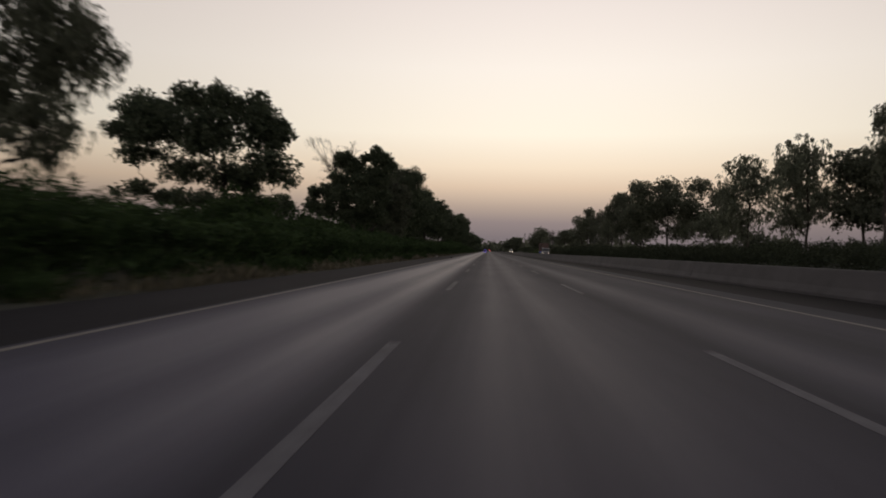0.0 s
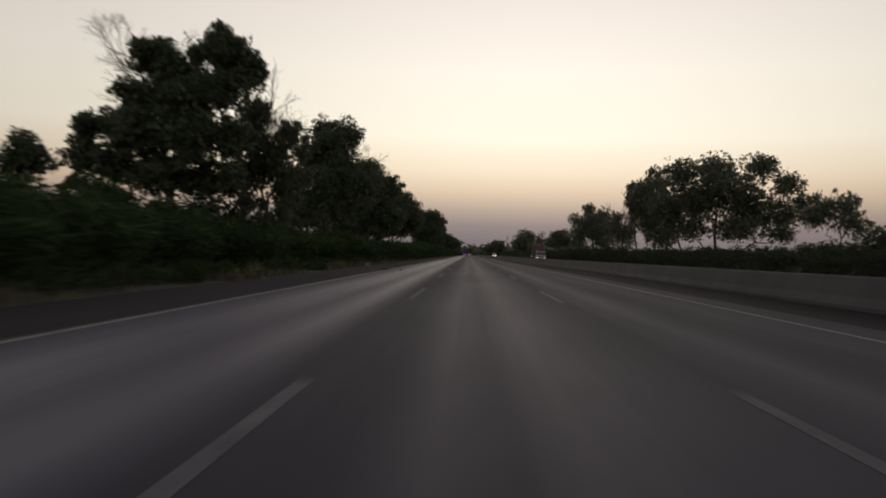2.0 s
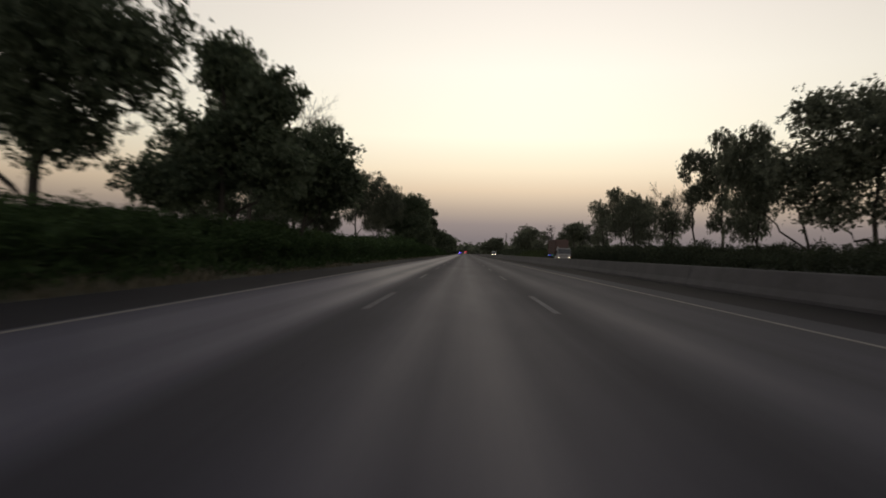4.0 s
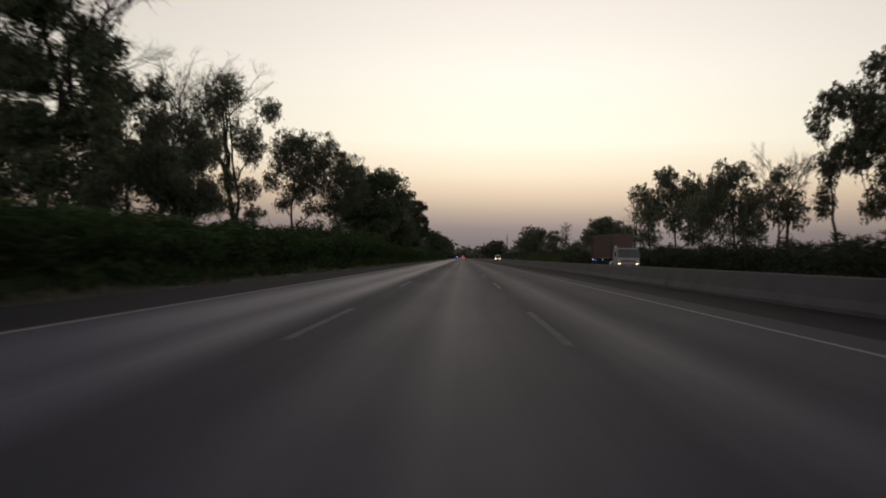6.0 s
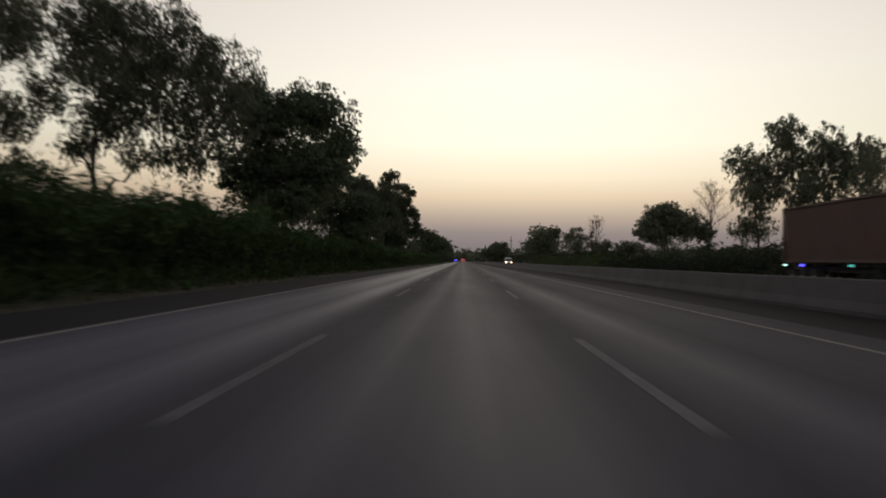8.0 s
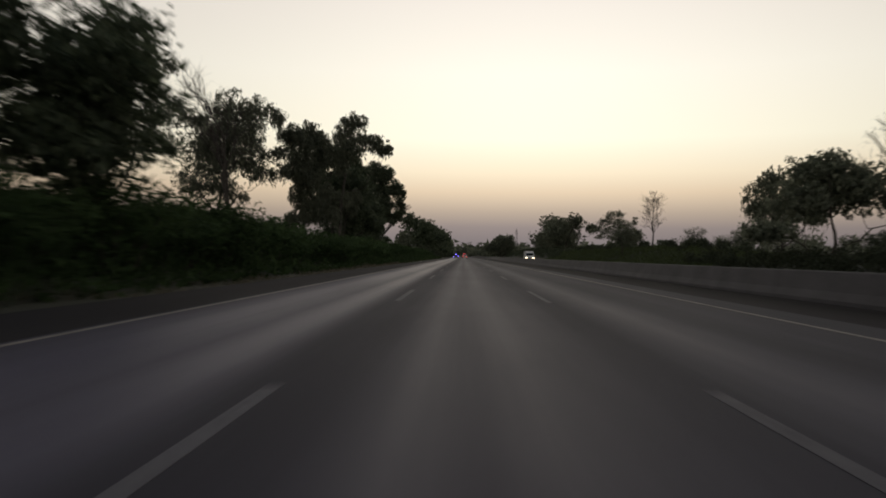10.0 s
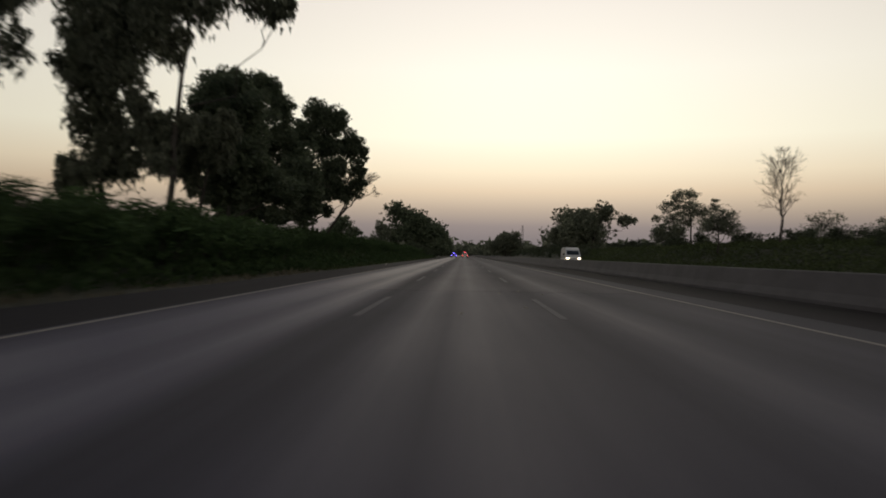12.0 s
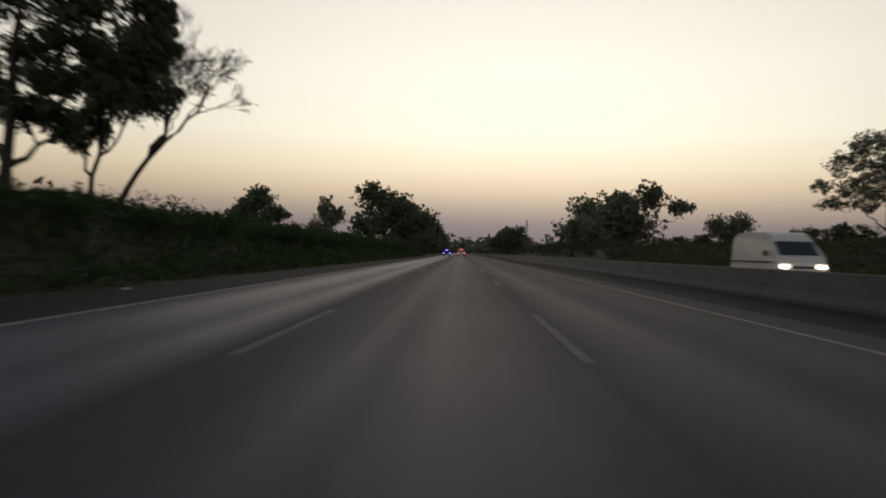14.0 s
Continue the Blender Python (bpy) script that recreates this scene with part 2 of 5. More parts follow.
def strip(name, x0, x1, y0, y1, z0, z1, mat, label, category):
    """A long slab, cut along its length."""
    ys = np.linspace(y0, y1, 40)
    V, F = [], []
    for y in ys:
        V += [(x0, y, z0), (x0, y, z1), (x1, y, z1), (x1, y, z0)]
    for i in range(len(ys) - 1):
        a = 4 * i
        F += [(a, a + 1, a + 5, a + 4), (a + 1, a + 2, a + 6, a + 5), (a + 2, a + 3, a + 7, a + 6), (a + 3, a, a + 4, a + 7)]
    F += [(3, 2, 1, 0), tuple(len(V) - 4 + i for i in range(4))]
    return tagged(new(name, mesh_of(name, V, F, mat)), label, category, kind="structure")


def smooth(a, b, v):
    t = min(1, max(0, (v - a) / (b - a)))
    return t * t * (3 - 2 * t)


def ground_z(x, y):
    """The land's height: level under the road, a low bank on either side that rises further along."""
    z = -0.06
    if x < -8.6:
        top = 1.1 + 1.6 * smooth(385, 425, y)
        z += top * smooth(-9.3, -15.5, x) + 0.10 * noise.noise((x * 0.4, y * 0.4, 0))
    if x > 27.5:
        top = 0.8 + 2.0 * smooth(370, 430, y)
        z += top * smooth(28, 35, x) + 0.12 * noise.noise((x * 0.3, y * 0.3, 3))
    return z


# ---- ground and road ----
ROAD_END = 1500
gx = [-2600, -1200, -500, -200, -90, -50, -32, -24, -20, -17.5, -15.5, -14, -12.5, -11.5, -10.5, -9.8, -9.2, -8.6, -5, 5, 12, 20, 27.4, 28.5, 30, 31.5, 33, 35, 38, 44, 55, 90, 200, 500, 1200, 2600]
gy = [-1200, -400, -150, -60] + list(range(-40, 720, 3)) + [760, 820, 900, 1000, 1200, 1600, 2200, 3500]
V = [(x, y, ground_z(x, y)) for y in gy for x in gx]
nx = len(gx)
F = [(j * nx + i, j * nx + i + 1, (j + 1) * nx + i + 1, (j + 1) * nx + i) for j in range(len(gy) - 1) for i in range(nx - 1)]
tagged(new("ground", mesh_of("ground", V, F, M_SOIL, True)), "dry brown earth with sparse dusty weeds beside the motorway", "ground", kind="structure")

strip("road", -5.72, 6.6, -80, ROAD_END, -0.05, 0.0, M_ROAD, "worn grey asphalt carriageway with three lanes and polished wheel tracks", "road")
strip("relaid_stretch", -5.45, 5.46, 372.7, 392.9, -0.01, 0.0022, M_RELAID, "paler relaid stretch of asphalt between two straight cross joints", "road")
strip("shoulder_left", -8.3, -5.724, -80, ROAD_END, -0.05, -0.008, M_SHOULDER, "dark asphalt hard shoulder beside the left edge line", "shoulder")
strip("shoulder_inner", 6.604, 9.06, -80, ROAD_END, -0.05, -0.006, M_MARGIN, "dusty inner shoulder with dark dirt gathered along the barrier", "shoulder")
strip("road_opposite", 9.9, 27.2, -80, ROAD_END, -0.05, 0.0, M_INNER, "grey asphalt carriageway for the oncoming traffic behind the barrier", "road")
strip("edge_line_left", -5.61, -5.50, -80, ROAD_END, -0.002, 0.004, M_CREAM, "thin worn white edge line along the hard shoulder", "road marking")
strip("edge_line_right", 5.51, 5.625, -80, ROAD_END, -0.002, 0.004, M_CREAM, "thin worn yellowish edge line along the inner shoulder", "road marking")

dash = None
for k in range(-3, 60):
    for x in (-1.825, 1.825):
        m = pose(x, 2.95 + 18 * k, 0)
        if dash is None:
            dash = part("lane_dash", box(-0.07, 0.07, 0, 6.0, -0.002, 0.004), M_PAINT, None)
            tagged(dash, "worn white dash of a broken lane line", "road marking", "lane dashes", "structure")
            dash.matrix_basis = m
        else:
            copy_thing(dash, m)

# concrete barrier of precast lengths, splayed at the foot
prof = [(9.05, -0.05), (9.055, 0.09), (9.17, 0.30), (9.31, 0.79), (9.34, 0.82), (9.48, 0.82), (9.51, 0.79), (9.65, 0.30), (9.765, 0.09), (9.77, -0.05)]
barrier = tagged(new("concrete_barrier"), "long grey concrete median barrier with a splayed foot", "barrier", kind="structure")
LEN = 5.99
V = [(x, y, z) for y in (0.0, LEN) for x, z in prof]
n = len(prof)
F = [(i, (i + 1) % n, n + (i + 1) % n, n + i) for i in range(n)] + [tuple(range(n - 1, -1, -1)), tuple(range(n, 2 * n))]
seg = mesh_of("barrier_length", V, F, M_CONCRETE)
rb = random.Random(5)
for k in range(150):
    ob = piece("barrier_length", seg, barrier)
    ob.matrix_basis = pose(rb.uniform(-0.008, 0.008), -40 + 6 * k, rb.uniform(-0.006, 0.006))
tail = [(x, y, z) for y in (860.0, float(ROAD_END)) for x, z in prof]
piece("barrier_far", mesh_of("barrier_far", tail, F, M_CONCRETE), barrier)


# ---- trees ----
def tube(points, radii, sides, V, F):
    """A tapered tube along points, added to the lists V and F."""
    pts = [Vector(p) for p in points]
    base = len(V)
    for i, p in enumerate(pts):
        d = (pts[min(i + 1, len(pts) - 1)] - pts[max(i - 1, 0)]).normalized()
        a = d.orthogonal().normalized()
        b = d.cross(a)
        for j in range(sides):
            ang = 2 * math.pi * j / sides
            V.append(tuple(p + (a * math.cos(ang) + b * math.sin(ang)) * radii[i]))
    for i in range(len(pts) - 1):
        for j in range(sides):
            k = (j + 1) % sides
            F.append((base + i * sides + j, base + i * sides + k, base + (i + 1) * sides + k, base + (i + 1) * sides + j))


def bend(rng, a, b, n, wob, sag=0.0):
    """A crooked way from a to b in n steps."""
    a, b = np.array(a, float), np.array(b, float)
    out = []
    for i in range(n + 1):
        t = i / n
        p = a + (b - a) * t
        if 0 < i < n:
            p = p + rng.normal(0, wob, 3)
        p[2] += sag * math.sin(math.pi * t)
        out.append(p)
    return out


def leaf_cards(rng, centres, spread, n, size, droop, weight=None, slim=False):
    """n leaves scattered round the clump centres: an array (n, 3, 3)."""
    pick = rng.integers(0, len(centres), n) if weight is None else rng.choice(len(centres), n, p=weight / weight.sum())
    d = rng.normal(0, 1, (n, 3))
    d /= np.linalg.norm(d, axis=1)[:, None]
    r = spread[pick][:, None] * rng.uniform(0.15, 1.0, (n, 1)) ** 0.45
    r *= np.where(rng.uniform(0, 1, (n, 1)) < 0.13, rng.uniform(1.0, 1.35, (n, 1)), 1.0)   # loose sprays
    p = centres[pick] + d * r * np.array([1, 1, 0.72])
    if droop:
        p[:, 2] -= np.abs(rng.normal(0, 0.45, n)) * spread[pick]
        # a share of the leaves hangs in strands below the clump
        hang = np.nonzero(rng.uniform(0, 1, n) < 0.34)[0]
        slot = rng.normal(0, 0.5, (len(centres), 4, 2))
        off = slot[pick[hang], rng.integers(0, 4, len(hang))] * spread[pick[hang]][:, None]
        p[hang, :2] = centres[pick[hang], :2] + off + rng.normal(0, 0.07, (len(hang), 2))
        p[hang, 2] = centres[pick[hang], 2] - rng.uniform(0, 1, len(hang)) * 2.1 * spread[pick[hang]]
    u = rng.normal(0, 1, (n, 3))
    if droop:
        u = u * 0.35 + np.array([0, 0, -1.0])
    u /= np.linalg.norm(u, axis=1)[:, None]
    w = np.cross(u, rng.normal(0, 1, (n, 3)))
    w /= np.linalg.norm(w, axis=1)[:, None]
    s = size * rng.uniform(0.6, 1.4, (n, 1))
    L, W = s * (1.5 if droop else 1.0 if not slim else 1.5), s * (0.30 if droop else 0.42 if not slim else 0.24)
    return np.stack([p + w * W, p + u * L, p - w * W], axis=1)


def tree(x, y, style, n, size, lobes, label, name="tree", airy=0.0, thin=False):
    """A leafy tree at (x, y): lobes are (offset along x, height, half width, half height) of the crown's main masses.
    airy: the share of leaf clumps missing low in the crown, where the limbs show; thin: small loose leaves all over,
    with the sky and the branches showing through."""
    rng = np.random.default_rng(int(abs(x) * 131 + y * 17))
    z0 = ground_z(x, y) - 0.1
    near = y < 460 and x < 0
    n, size = int(n * (1.8 if near else 1.2)), size * (0.76 if near else 0.90)
    L = np.array(lobes, float)
    L[:, 1] -= z0
    L[:, 2:] *= (1.18 if style == "round" else 1.10) * (1.08 if x > 0 else 1.0)
    top = float((L[:, 1] + L[:, 3]).max())
    low = float((L[:, 1] - L[:, 3]).min())
    V, F = [], []
    r0 = (0.009 if style == "gum" else 0.013) * top + 0.06
    high = L[np.argmax(L[:, 1] * 1.0 - 0.5 * np.abs(L[:, 0]))]
    end = np.array([high[0], 0.0, high[1]])
    steps = 9
    trunk = []
    for i in range(steps + 1):
        t = i / steps
        w = rng.normal(0, 0.007 * top, 2) if 0 < i < steps else np.zeros(2)
        trunk.append(np.array([end[0] * t ** 1.7 + w[0], w[1], end[2] * t]))
    radii = [r0 * (1.35 if i == 0 else 1.0) * (1 - 0.85 * i / steps) for i in range(steps + 1)]
    tube(trunk, radii, 8, V, F)
    C, S, P, core, limbs, TV, TF = [], [], [], [], [], [], []
    nodes = [(trunk[i], radii[i]) for i in range(1, steps + 1)]
    for dx, lz, rx, rz in L[np.argsort(L[:, 1])]:
        dy = rng.uniform(-0.6, 0.6) * rx
        hub = np.array([dx, dy, lz - 0.15 * rz])
        j = min(range(len(nodes)), key=lambda q: np.linalg.norm(nodes[q][0] - hub) + 3.0 * max(0.0, nodes[q][0][2] - hub[2] + 1.15 * math.hypot(nodes[q][0][0] - hub[0], nodes[q][0][1] - hub[1])))
        a, ra = nodes[j]
        d = np.linalg.norm(hub - a)
        line = bend(rng, a, hub, 5, 0.05 * d, -0.06 * d)
        rs = [max(0.03, min(ra * 0.75, 0.009 * top) * (1 - 0.6 * q / 5)) for q in range(6)]
        LV, LF = [], []
        tube(line, rs, 6, LV, LF)
        limbs.append((LV, LF))
        nodes += [(line[q], rs[q]) for q in (2, 3, 4, 5)]
        mean = math.sqrt(rx * rz)
        k = int(np.clip(19.0 * mean, 14, 64))
        for _ in range(k):
            d3 = rng.normal(0, 1, 3)
            d3 /= np.linalg.norm(d3)
            q = d3 * rng.uniform(0.25, 1.0) ** 0.5
            s = (0.29 if style == "round" else 0.26) * mean / max(1.0, mean / 2.2) * rng.uniform(0.5, 1.25)
            c = np.array([dx, dy, lz]) + q * np.array([max(0.2, rx - 0.55 * s), 0.95 * rx, max(0.2, rz - 0.55 * s)])
            open_below = rng.uniform() < airy and c[2] < low + 0.55 * (top - low)
            if open_below:
                continue
            C.append(c)
            S.append(s * (1.5 if thin else 1.0))
            P.append(rx * rz / k)
            core.append(False)
            if not thin and rng.uniform() < (0.9 if style == "round" else 0.55):
                # loose leaves between the clumps
                C.append(np.array([dx, dy, lz]) + q * rng.uniform(0.2, 0.75) * np.array([rx, rx, rz]))
                S.append(0.46 * mean)
                P.append((1.5 if style == "round" else 0.8) * rx * rz / k)
                core.append(True)
            b = hub + (c - hub) * rng.uniform(0.0, 0.25)
            if rng.uniform() > (0.9 if thin else 0.45 if x < 0 else 0.22):
                continue
            tube(bend(rng, b, c, 2, 0.06 * np.linalg.norm(c - b)), [0.035, 0.022, 0.008], 3, TV, TF)
            for _ in range(1 if x < 0 else 0):
                d3 = rng.normal(0, 1, 3)
                tube([c, c + d3 / np.linalg.norm(d3) * s], [0.012, 0.005], 3, TV, TF)
    C, S, P, core = np.array(C), np.array(S), np.array(P), np.array(core)
    thing = tagged(new(name), label, "tree")
    thing.matrix_basis = pose(x, y, z0)
    piece("trunk", mesh_of("trunk", V, F, M_BARK, True), thing)
    for LV, LF in limbs:
        piece("limb", mesh_of("limb", LV, LF, M_BARK, True), thing)
    if TF:
        tagged(piece("twig_spray", mesh_of("twig_spray", TV, TF, M_BARK), thing), kind="stuff")
    # trees across the road take the leaf colour with haze in it
    mat = M_HAZED if x > 0 else (M_GUM if style == "gum" else M_LEAF)
    gum = style == "gum"
    share = 0.0 if thin else 0.24 if gum else 0.38
    cards = [leaf_cards(rng, C[~core], S[~core], int(n * (1 - share)), size, gum, P[~core])]
    if core.any():
        cards.append(leaf_cards(rng, C[core], S[core], int(n * share), size * (1.5 if gum else 1.9), gum, P[core]))
    piece("crown", loose_faces("crown", np.concatenate(cards), mat), thing)
    return thing


def bare_tree(x, y, tip_x, top, wide, seed, dead=False, levels=5, oval=False):
    """A leafless tree whose stem leans towards tip_x and forks into finer and finer limbs."""
    rng = np.random.default_rng(seed)
    z0 = ground_z(x, y) - 0.1
    h = top - z0
    V, F, TV, TF, limbs = [], [], [], [], []
    lean = tip_x - x
    r0 = (0.022 if dead else 0.014) * h + 0.05

    def fork(p, d, length, r, depth, LV, LF):
        q = p + d * length
        if depth == 0:
            tube([p, q], [max(0.008, r), 0.006], 3, TV, TF)
            for _ in range(0 if dead else 1):
                e = d * 0.6 + rng.normal(0, 0.45, 3) - np.array([0, 0, 0.15])
                a = p + (q - p) * rng.uniform(0.3, 1.0)
                tube([a, a + e * length * 0.8], [0.008, 0.005], 3, TV, TF)
            return
        line = bend(rng, p, q, 5, 0.04 * length)
        tube(line if depth > 1 else line[::5], [max(0.008, r * (1 - 0.5 * i / 5)) for i in (range(6) if depth > 1 else (0, 5))], 7 if depth > 3 else 4 if depth > 1 else 3, LV, LF)
        for i in range(3 if dead else 4 if depth < 3 else 3):
            a = line[5] if i == 0 else line[rng.integers(2, 6)]
            e = d + rng.normal(0, 0.40, 3) * np.array([1, 1, 0.8]) + np.array([lean / h * 0.25, 0, 0.06 if not dead else 0.1])
            e /= np.linalg.norm(e)
            fork(a, e, length * rng.uniform(0.5, 0.75), r * (0.62 if i == 0 else 0.45), depth - 1, LV, LF)

    stem = [np.array([0.55 * lean * (t ** 1.6), 0.12 * math.sin(5 * t), (0.30 if oval else 0.42) * h * t]) for t in (0, 0.2, 0.4, 0.6, 0.8, 1.0)]
    tube(stem, [r0 * (1.3 if i == 0 else 1.0) * (1 - 0.07 * i) for i in range(6)], 9, V, F)
    if oval:
        # one leader with short limbs all the way up
        lead = bend(rng, stem[5], (lean, 0, 0.97 * h), 8, 0.02 * h)
        tube(lead, [r0 * 0.65 * (1 - 0.11 * i) for i in range(9)], 7, V, F)
        for i in range(26):
            t = (i + 0.5) / 26
            a = np.array(lead[min(7, int(8 * t))])
            ang = 2.4 * i
            d = np.array([math.cos(ang), math.sin(ang), 1.6])
            limbs.append(([], []))
            fork(a, d / np.linalg.norm(d), wide * (0.16 + 0.22 * math.sin(math.pi * min(1, t + 0.12))), r0 * 0.3 * (1 - 0.6 * t), levels - 2, *limbs[-1])
    k = 0 if oval else 2 if dead else 4
    for i in range(k):
        ang = 2 * math.pi * (i + 0.3) / k
        side = 0.45 * wide / h
        d = np.array([side * math.cos(ang) + 0.8 * lean / h, side * math.sin(ang), 0.75])
        limbs.append(([], []))
        fork(stem[5 - (i % 2)], d / np.linalg.norm(d), h * 0.30, r0 * 0.6, levels, *limbs[-1])
    thing = tagged(new("dead_tree" if dead else "bare_tree"), D_TXT if dead else B_TXT, "tree")
    thing.matrix_basis = pose(x, y, z0)
    mat = M_PALE if dead else M_BARK
    piece("trunk", mesh_of("trunk", V, F, mat, True), thing)
    for LV, LF in limbs:
        piece("limb", mesh_of("limb", LV, LF, mat, True), thing)
    tagged(piece("twig_spray", mesh_of("twig_spray", TV, TF, mat), thing), kind="stuff")
    return thing


R_TXT = "tall broad-crowned roadside tree with dense dark green leaves"
G_TXT = "tall gum tree with drooping leaf clumps and a slender trunk"
B_TXT = "bare leafless tree with a fan of fine twigs"
D_TXT = "dead tree with a pale forked trunk and broken limbs"
P_TXT = "green tree beyond the oncoming carriageway, its leaves tinted with haze"

# the trees one by one: first those along the hard shoulder, then those across the other carriageway
tree(-19.1, 26, "gum", 11799, 0.22, [(2.5, 8.7, 2.1, 2.3), (2.4, 5.4, 1.6, 1.4), (-0.7, 11.5, 3.1, 2.9), (-0.1, 7.1, 2.1, 2.3), (-0.9, 4.3, 1.7, 1.1)], G_TXT)
tree(-22.5, 62, "round", 27000, 0.22, [(-6.2, 12, 2.7, 1.6), (-2.9, 12.9, 1.7, 1.4), (-0.3, 12.6, 2.1, 1.7), (2.2, 12.6, 1.2, 1.7), (-4.7, 10.4, 3.5, 2.1), (-1, 9.7, 3.9, 2.5), (3, 10.7, 2.3, 2.1), (4.5, 9.8, 1.2, 1.8), (-7.7, 10.7, 2.3, 1.6), (-6.9, 8.2, 2, 0.9), (-3.5, 7.3, 2.5, 1.4), (0.2, 6.7, 2.5, 1.4), (3.5, 7.5, 2.1, 1.6), (-1.6, 4.8, 3.2, 0.8), (3.2, 4.6, 2.1, 0.9), (-7.6, 5.6, 2.1, 0.8), (-4.6, 4.8, 2.1, 0.8), (1, 4.5, 2.1, 0.8), (4.8, 6.9, 1.8, 1.4), (1.5, 6.4, 1.6, 1.4)], R_TXT, airy=0.3)
tree(-31, 104, "round", 9000, 0.22, [(2.2, 6.5, 1.8, 1.8), (-1, 6.4, 2.5, 1.8), (-4.5, 6, 2.5, 1.6), (1, 4.5, 2.2, 1.3), (-3, 4.2, 2.6, 1.2)], R_TXT)
tree(-19.2, 104, "round", 34000, 0.22, [(-1.6, 13.2, 1.4, 1.6), (-0.3, 12, 1.8, 1.6), (1.5, 13.4, 0.9, 0.9), (3.3, 13.3, 1.5, 1.6), (4.7, 12.1, 1.2, 1.6), (3.3, 11, 1.8, 1.6), (-2, 10.2, 1.5, 1.3), (1.2, 9.9, 2.1, 1.6), (-5.6, 8.5, 1.2, 1.1), (-3.8, 8.7, 1.8, 1.4), (-1.2, 8, 2.1, 1.7), (1.6, 7.8, 2.1, 1.9), (3.8, 7.8, 1.2, 1.9), (-5.9, 6.7, 1.2, 1.3), (-3.7, 6.2, 1.8, 1.4), (-0.8, 5.6, 1.8, 1.4), (1.7, 5.3, 1.7, 1.4), (3.8, 5.3, 0.9, 1.3), (-6.2, 4.9, 1.1, 0.6), (-4.4, 4.2, 1.5, 0.7)], R_TXT)
tree(-16.4, 110, "gum", 9000, 0.22, [(3.0, 9.8, 1.2, 1.0), (3.9, 8.6, 0.8, 1.2), (2.3, 8.1, 1.3, 1.4), (2.9, 6.5, 1.3, 1.2), (4.5, 6.4, 0.7, 0.6), (1.4, 7.8, 1.4, 1.4), (0.7, 9.1, 1.4, 1.4), (0.5, 6.7, 1.6, 1.6), (0.9, 10.9, 1.3, 1.3), (2.5, 5.4, 1, 0.8), (1.7, 3.5, 1, 0.7), (3.5, 6.5, 1, 0.7), (0.7, 4.6, 1.2, 0.9), (2.7, 3.6, 0.9, 0.8), (3.5, 4.9, 0.8, 0.6)], R_TXT)
tree(-17.3, 145, "round", 19000, 0.23, [(-0.4, 15.4, 1.9, 1.8), (2.6, 14.8, 1.8, 2.0), (0.4, 13.2, 3.3, 2.0), (-1.8, 11.4, 2.1, 2.2), (1.6, 11.0, 2.7, 2.6), (0.9, 9.0, 3.9, 2.2), (-4.4, 7.7, 1.2, 1.0), (-1.0, 7.2, 2.0, 2.3), (1.5, 5.7, 2.6, 2.2), (4.3, 8.4, 2.6, 2.7)], R_TXT)
tree(-14.0, 158, "round", 19000, 0.25, [(0, 11.6, 2.2, 2.2), (-0.6, 6.8, 3.3, 3.1), (2.5, 9.2, 2.1, 2.7), (3.2, 6, 2.1, 2.2), (-2.8, 4.8, 2.7, 1.7)], R_TXT)
tree(-12.1, 171, "round", 15000, 0.21, [(1.3, 7.5, 2.8, 2.8), (0.1, 5.1, 3.8, 1.9), (3, 6.3, 1.6, 2.4)], R_TXT)
tree(-28.9, 217, "round", 36000, 0.24, [(-2.6, 15.7, 2.5, 1.9), (1.2, 16.1, 2.5, 1.8), (4.6, 14.9, 2.5, 1.8), (7.1, 13.3, 1.8, 2.2), (8.4, 11.2, 1.4, 2.2), (-3, 12.3, 2.5, 2.2), (0.8, 12.4, 2.9, 2.2), (4.2, 11.6, 2.5, 2.2), (6.8, 8.7, 2.1, 2.2), (3.5, 8.2, 2.1, 1.8), (8.9, 7.5, 1, 2.2), (-3.3, 9.4, 1.8, 1.3), (0.1, 9.4, 2.2, 1.3), (-4.1, 6.9, 1.4, 1.1), (1.8, 6.3, 1.4, 0.9), (5.6, 5.8, 2.2, 1.3), (-7.2, 13.1, 2.5, 2.6), (-7.3, 16.9, 2.2, 1.9), (-7.5, 9.3, 1.8, 1.5), (0.8, 20.8, 2.6, 1.8), (-3, 21.4, 2.8, 2), (-3.4, 18.4, 3, 2), (2.6, 18.9, 2, 1.5), (-7.5, 11, 3, 3), (-4.2, 8.6, 2.8, 2.2), (-8.5, 7, 2.6, 1.8)], R_TXT, airy=0.25)
tree(-41, 248, "round", 15000, 0.26, [(0, 12, 4, 3), (-5, 12, 4, 3), (5, 10, 4, 3), (9, 9, 3, 2.5), (-1, 8, 5, 2.5), (5, 6.5, 4, 2), (-6, 7, 4, 2.5)], R_TXT)
tree(-23.1, 232, "gum", 8000, 0.22, [(-0.4, 7.4, 1.9, 2.4), (1.6, 5.8, 2.2, 1.6)], R_TXT)
tree(-29.3, 240, "gum", 11500, 0.24, [(-0.3, 15, 2.4, 2.4), (2.5, 15.7, 1.4, 1.5), (2.5, 12.8, 1.9, 1.9), (-1.4, 11.8, 2.5, 2.4), (0.6, 9.5, 2.9, 2.4), (3.4, 9.4, 1.9, 2.4), (3.5, 6.6, 1.9, 1.9), (-1.3, 6.7, 2.5, 1.9)], G_TXT)
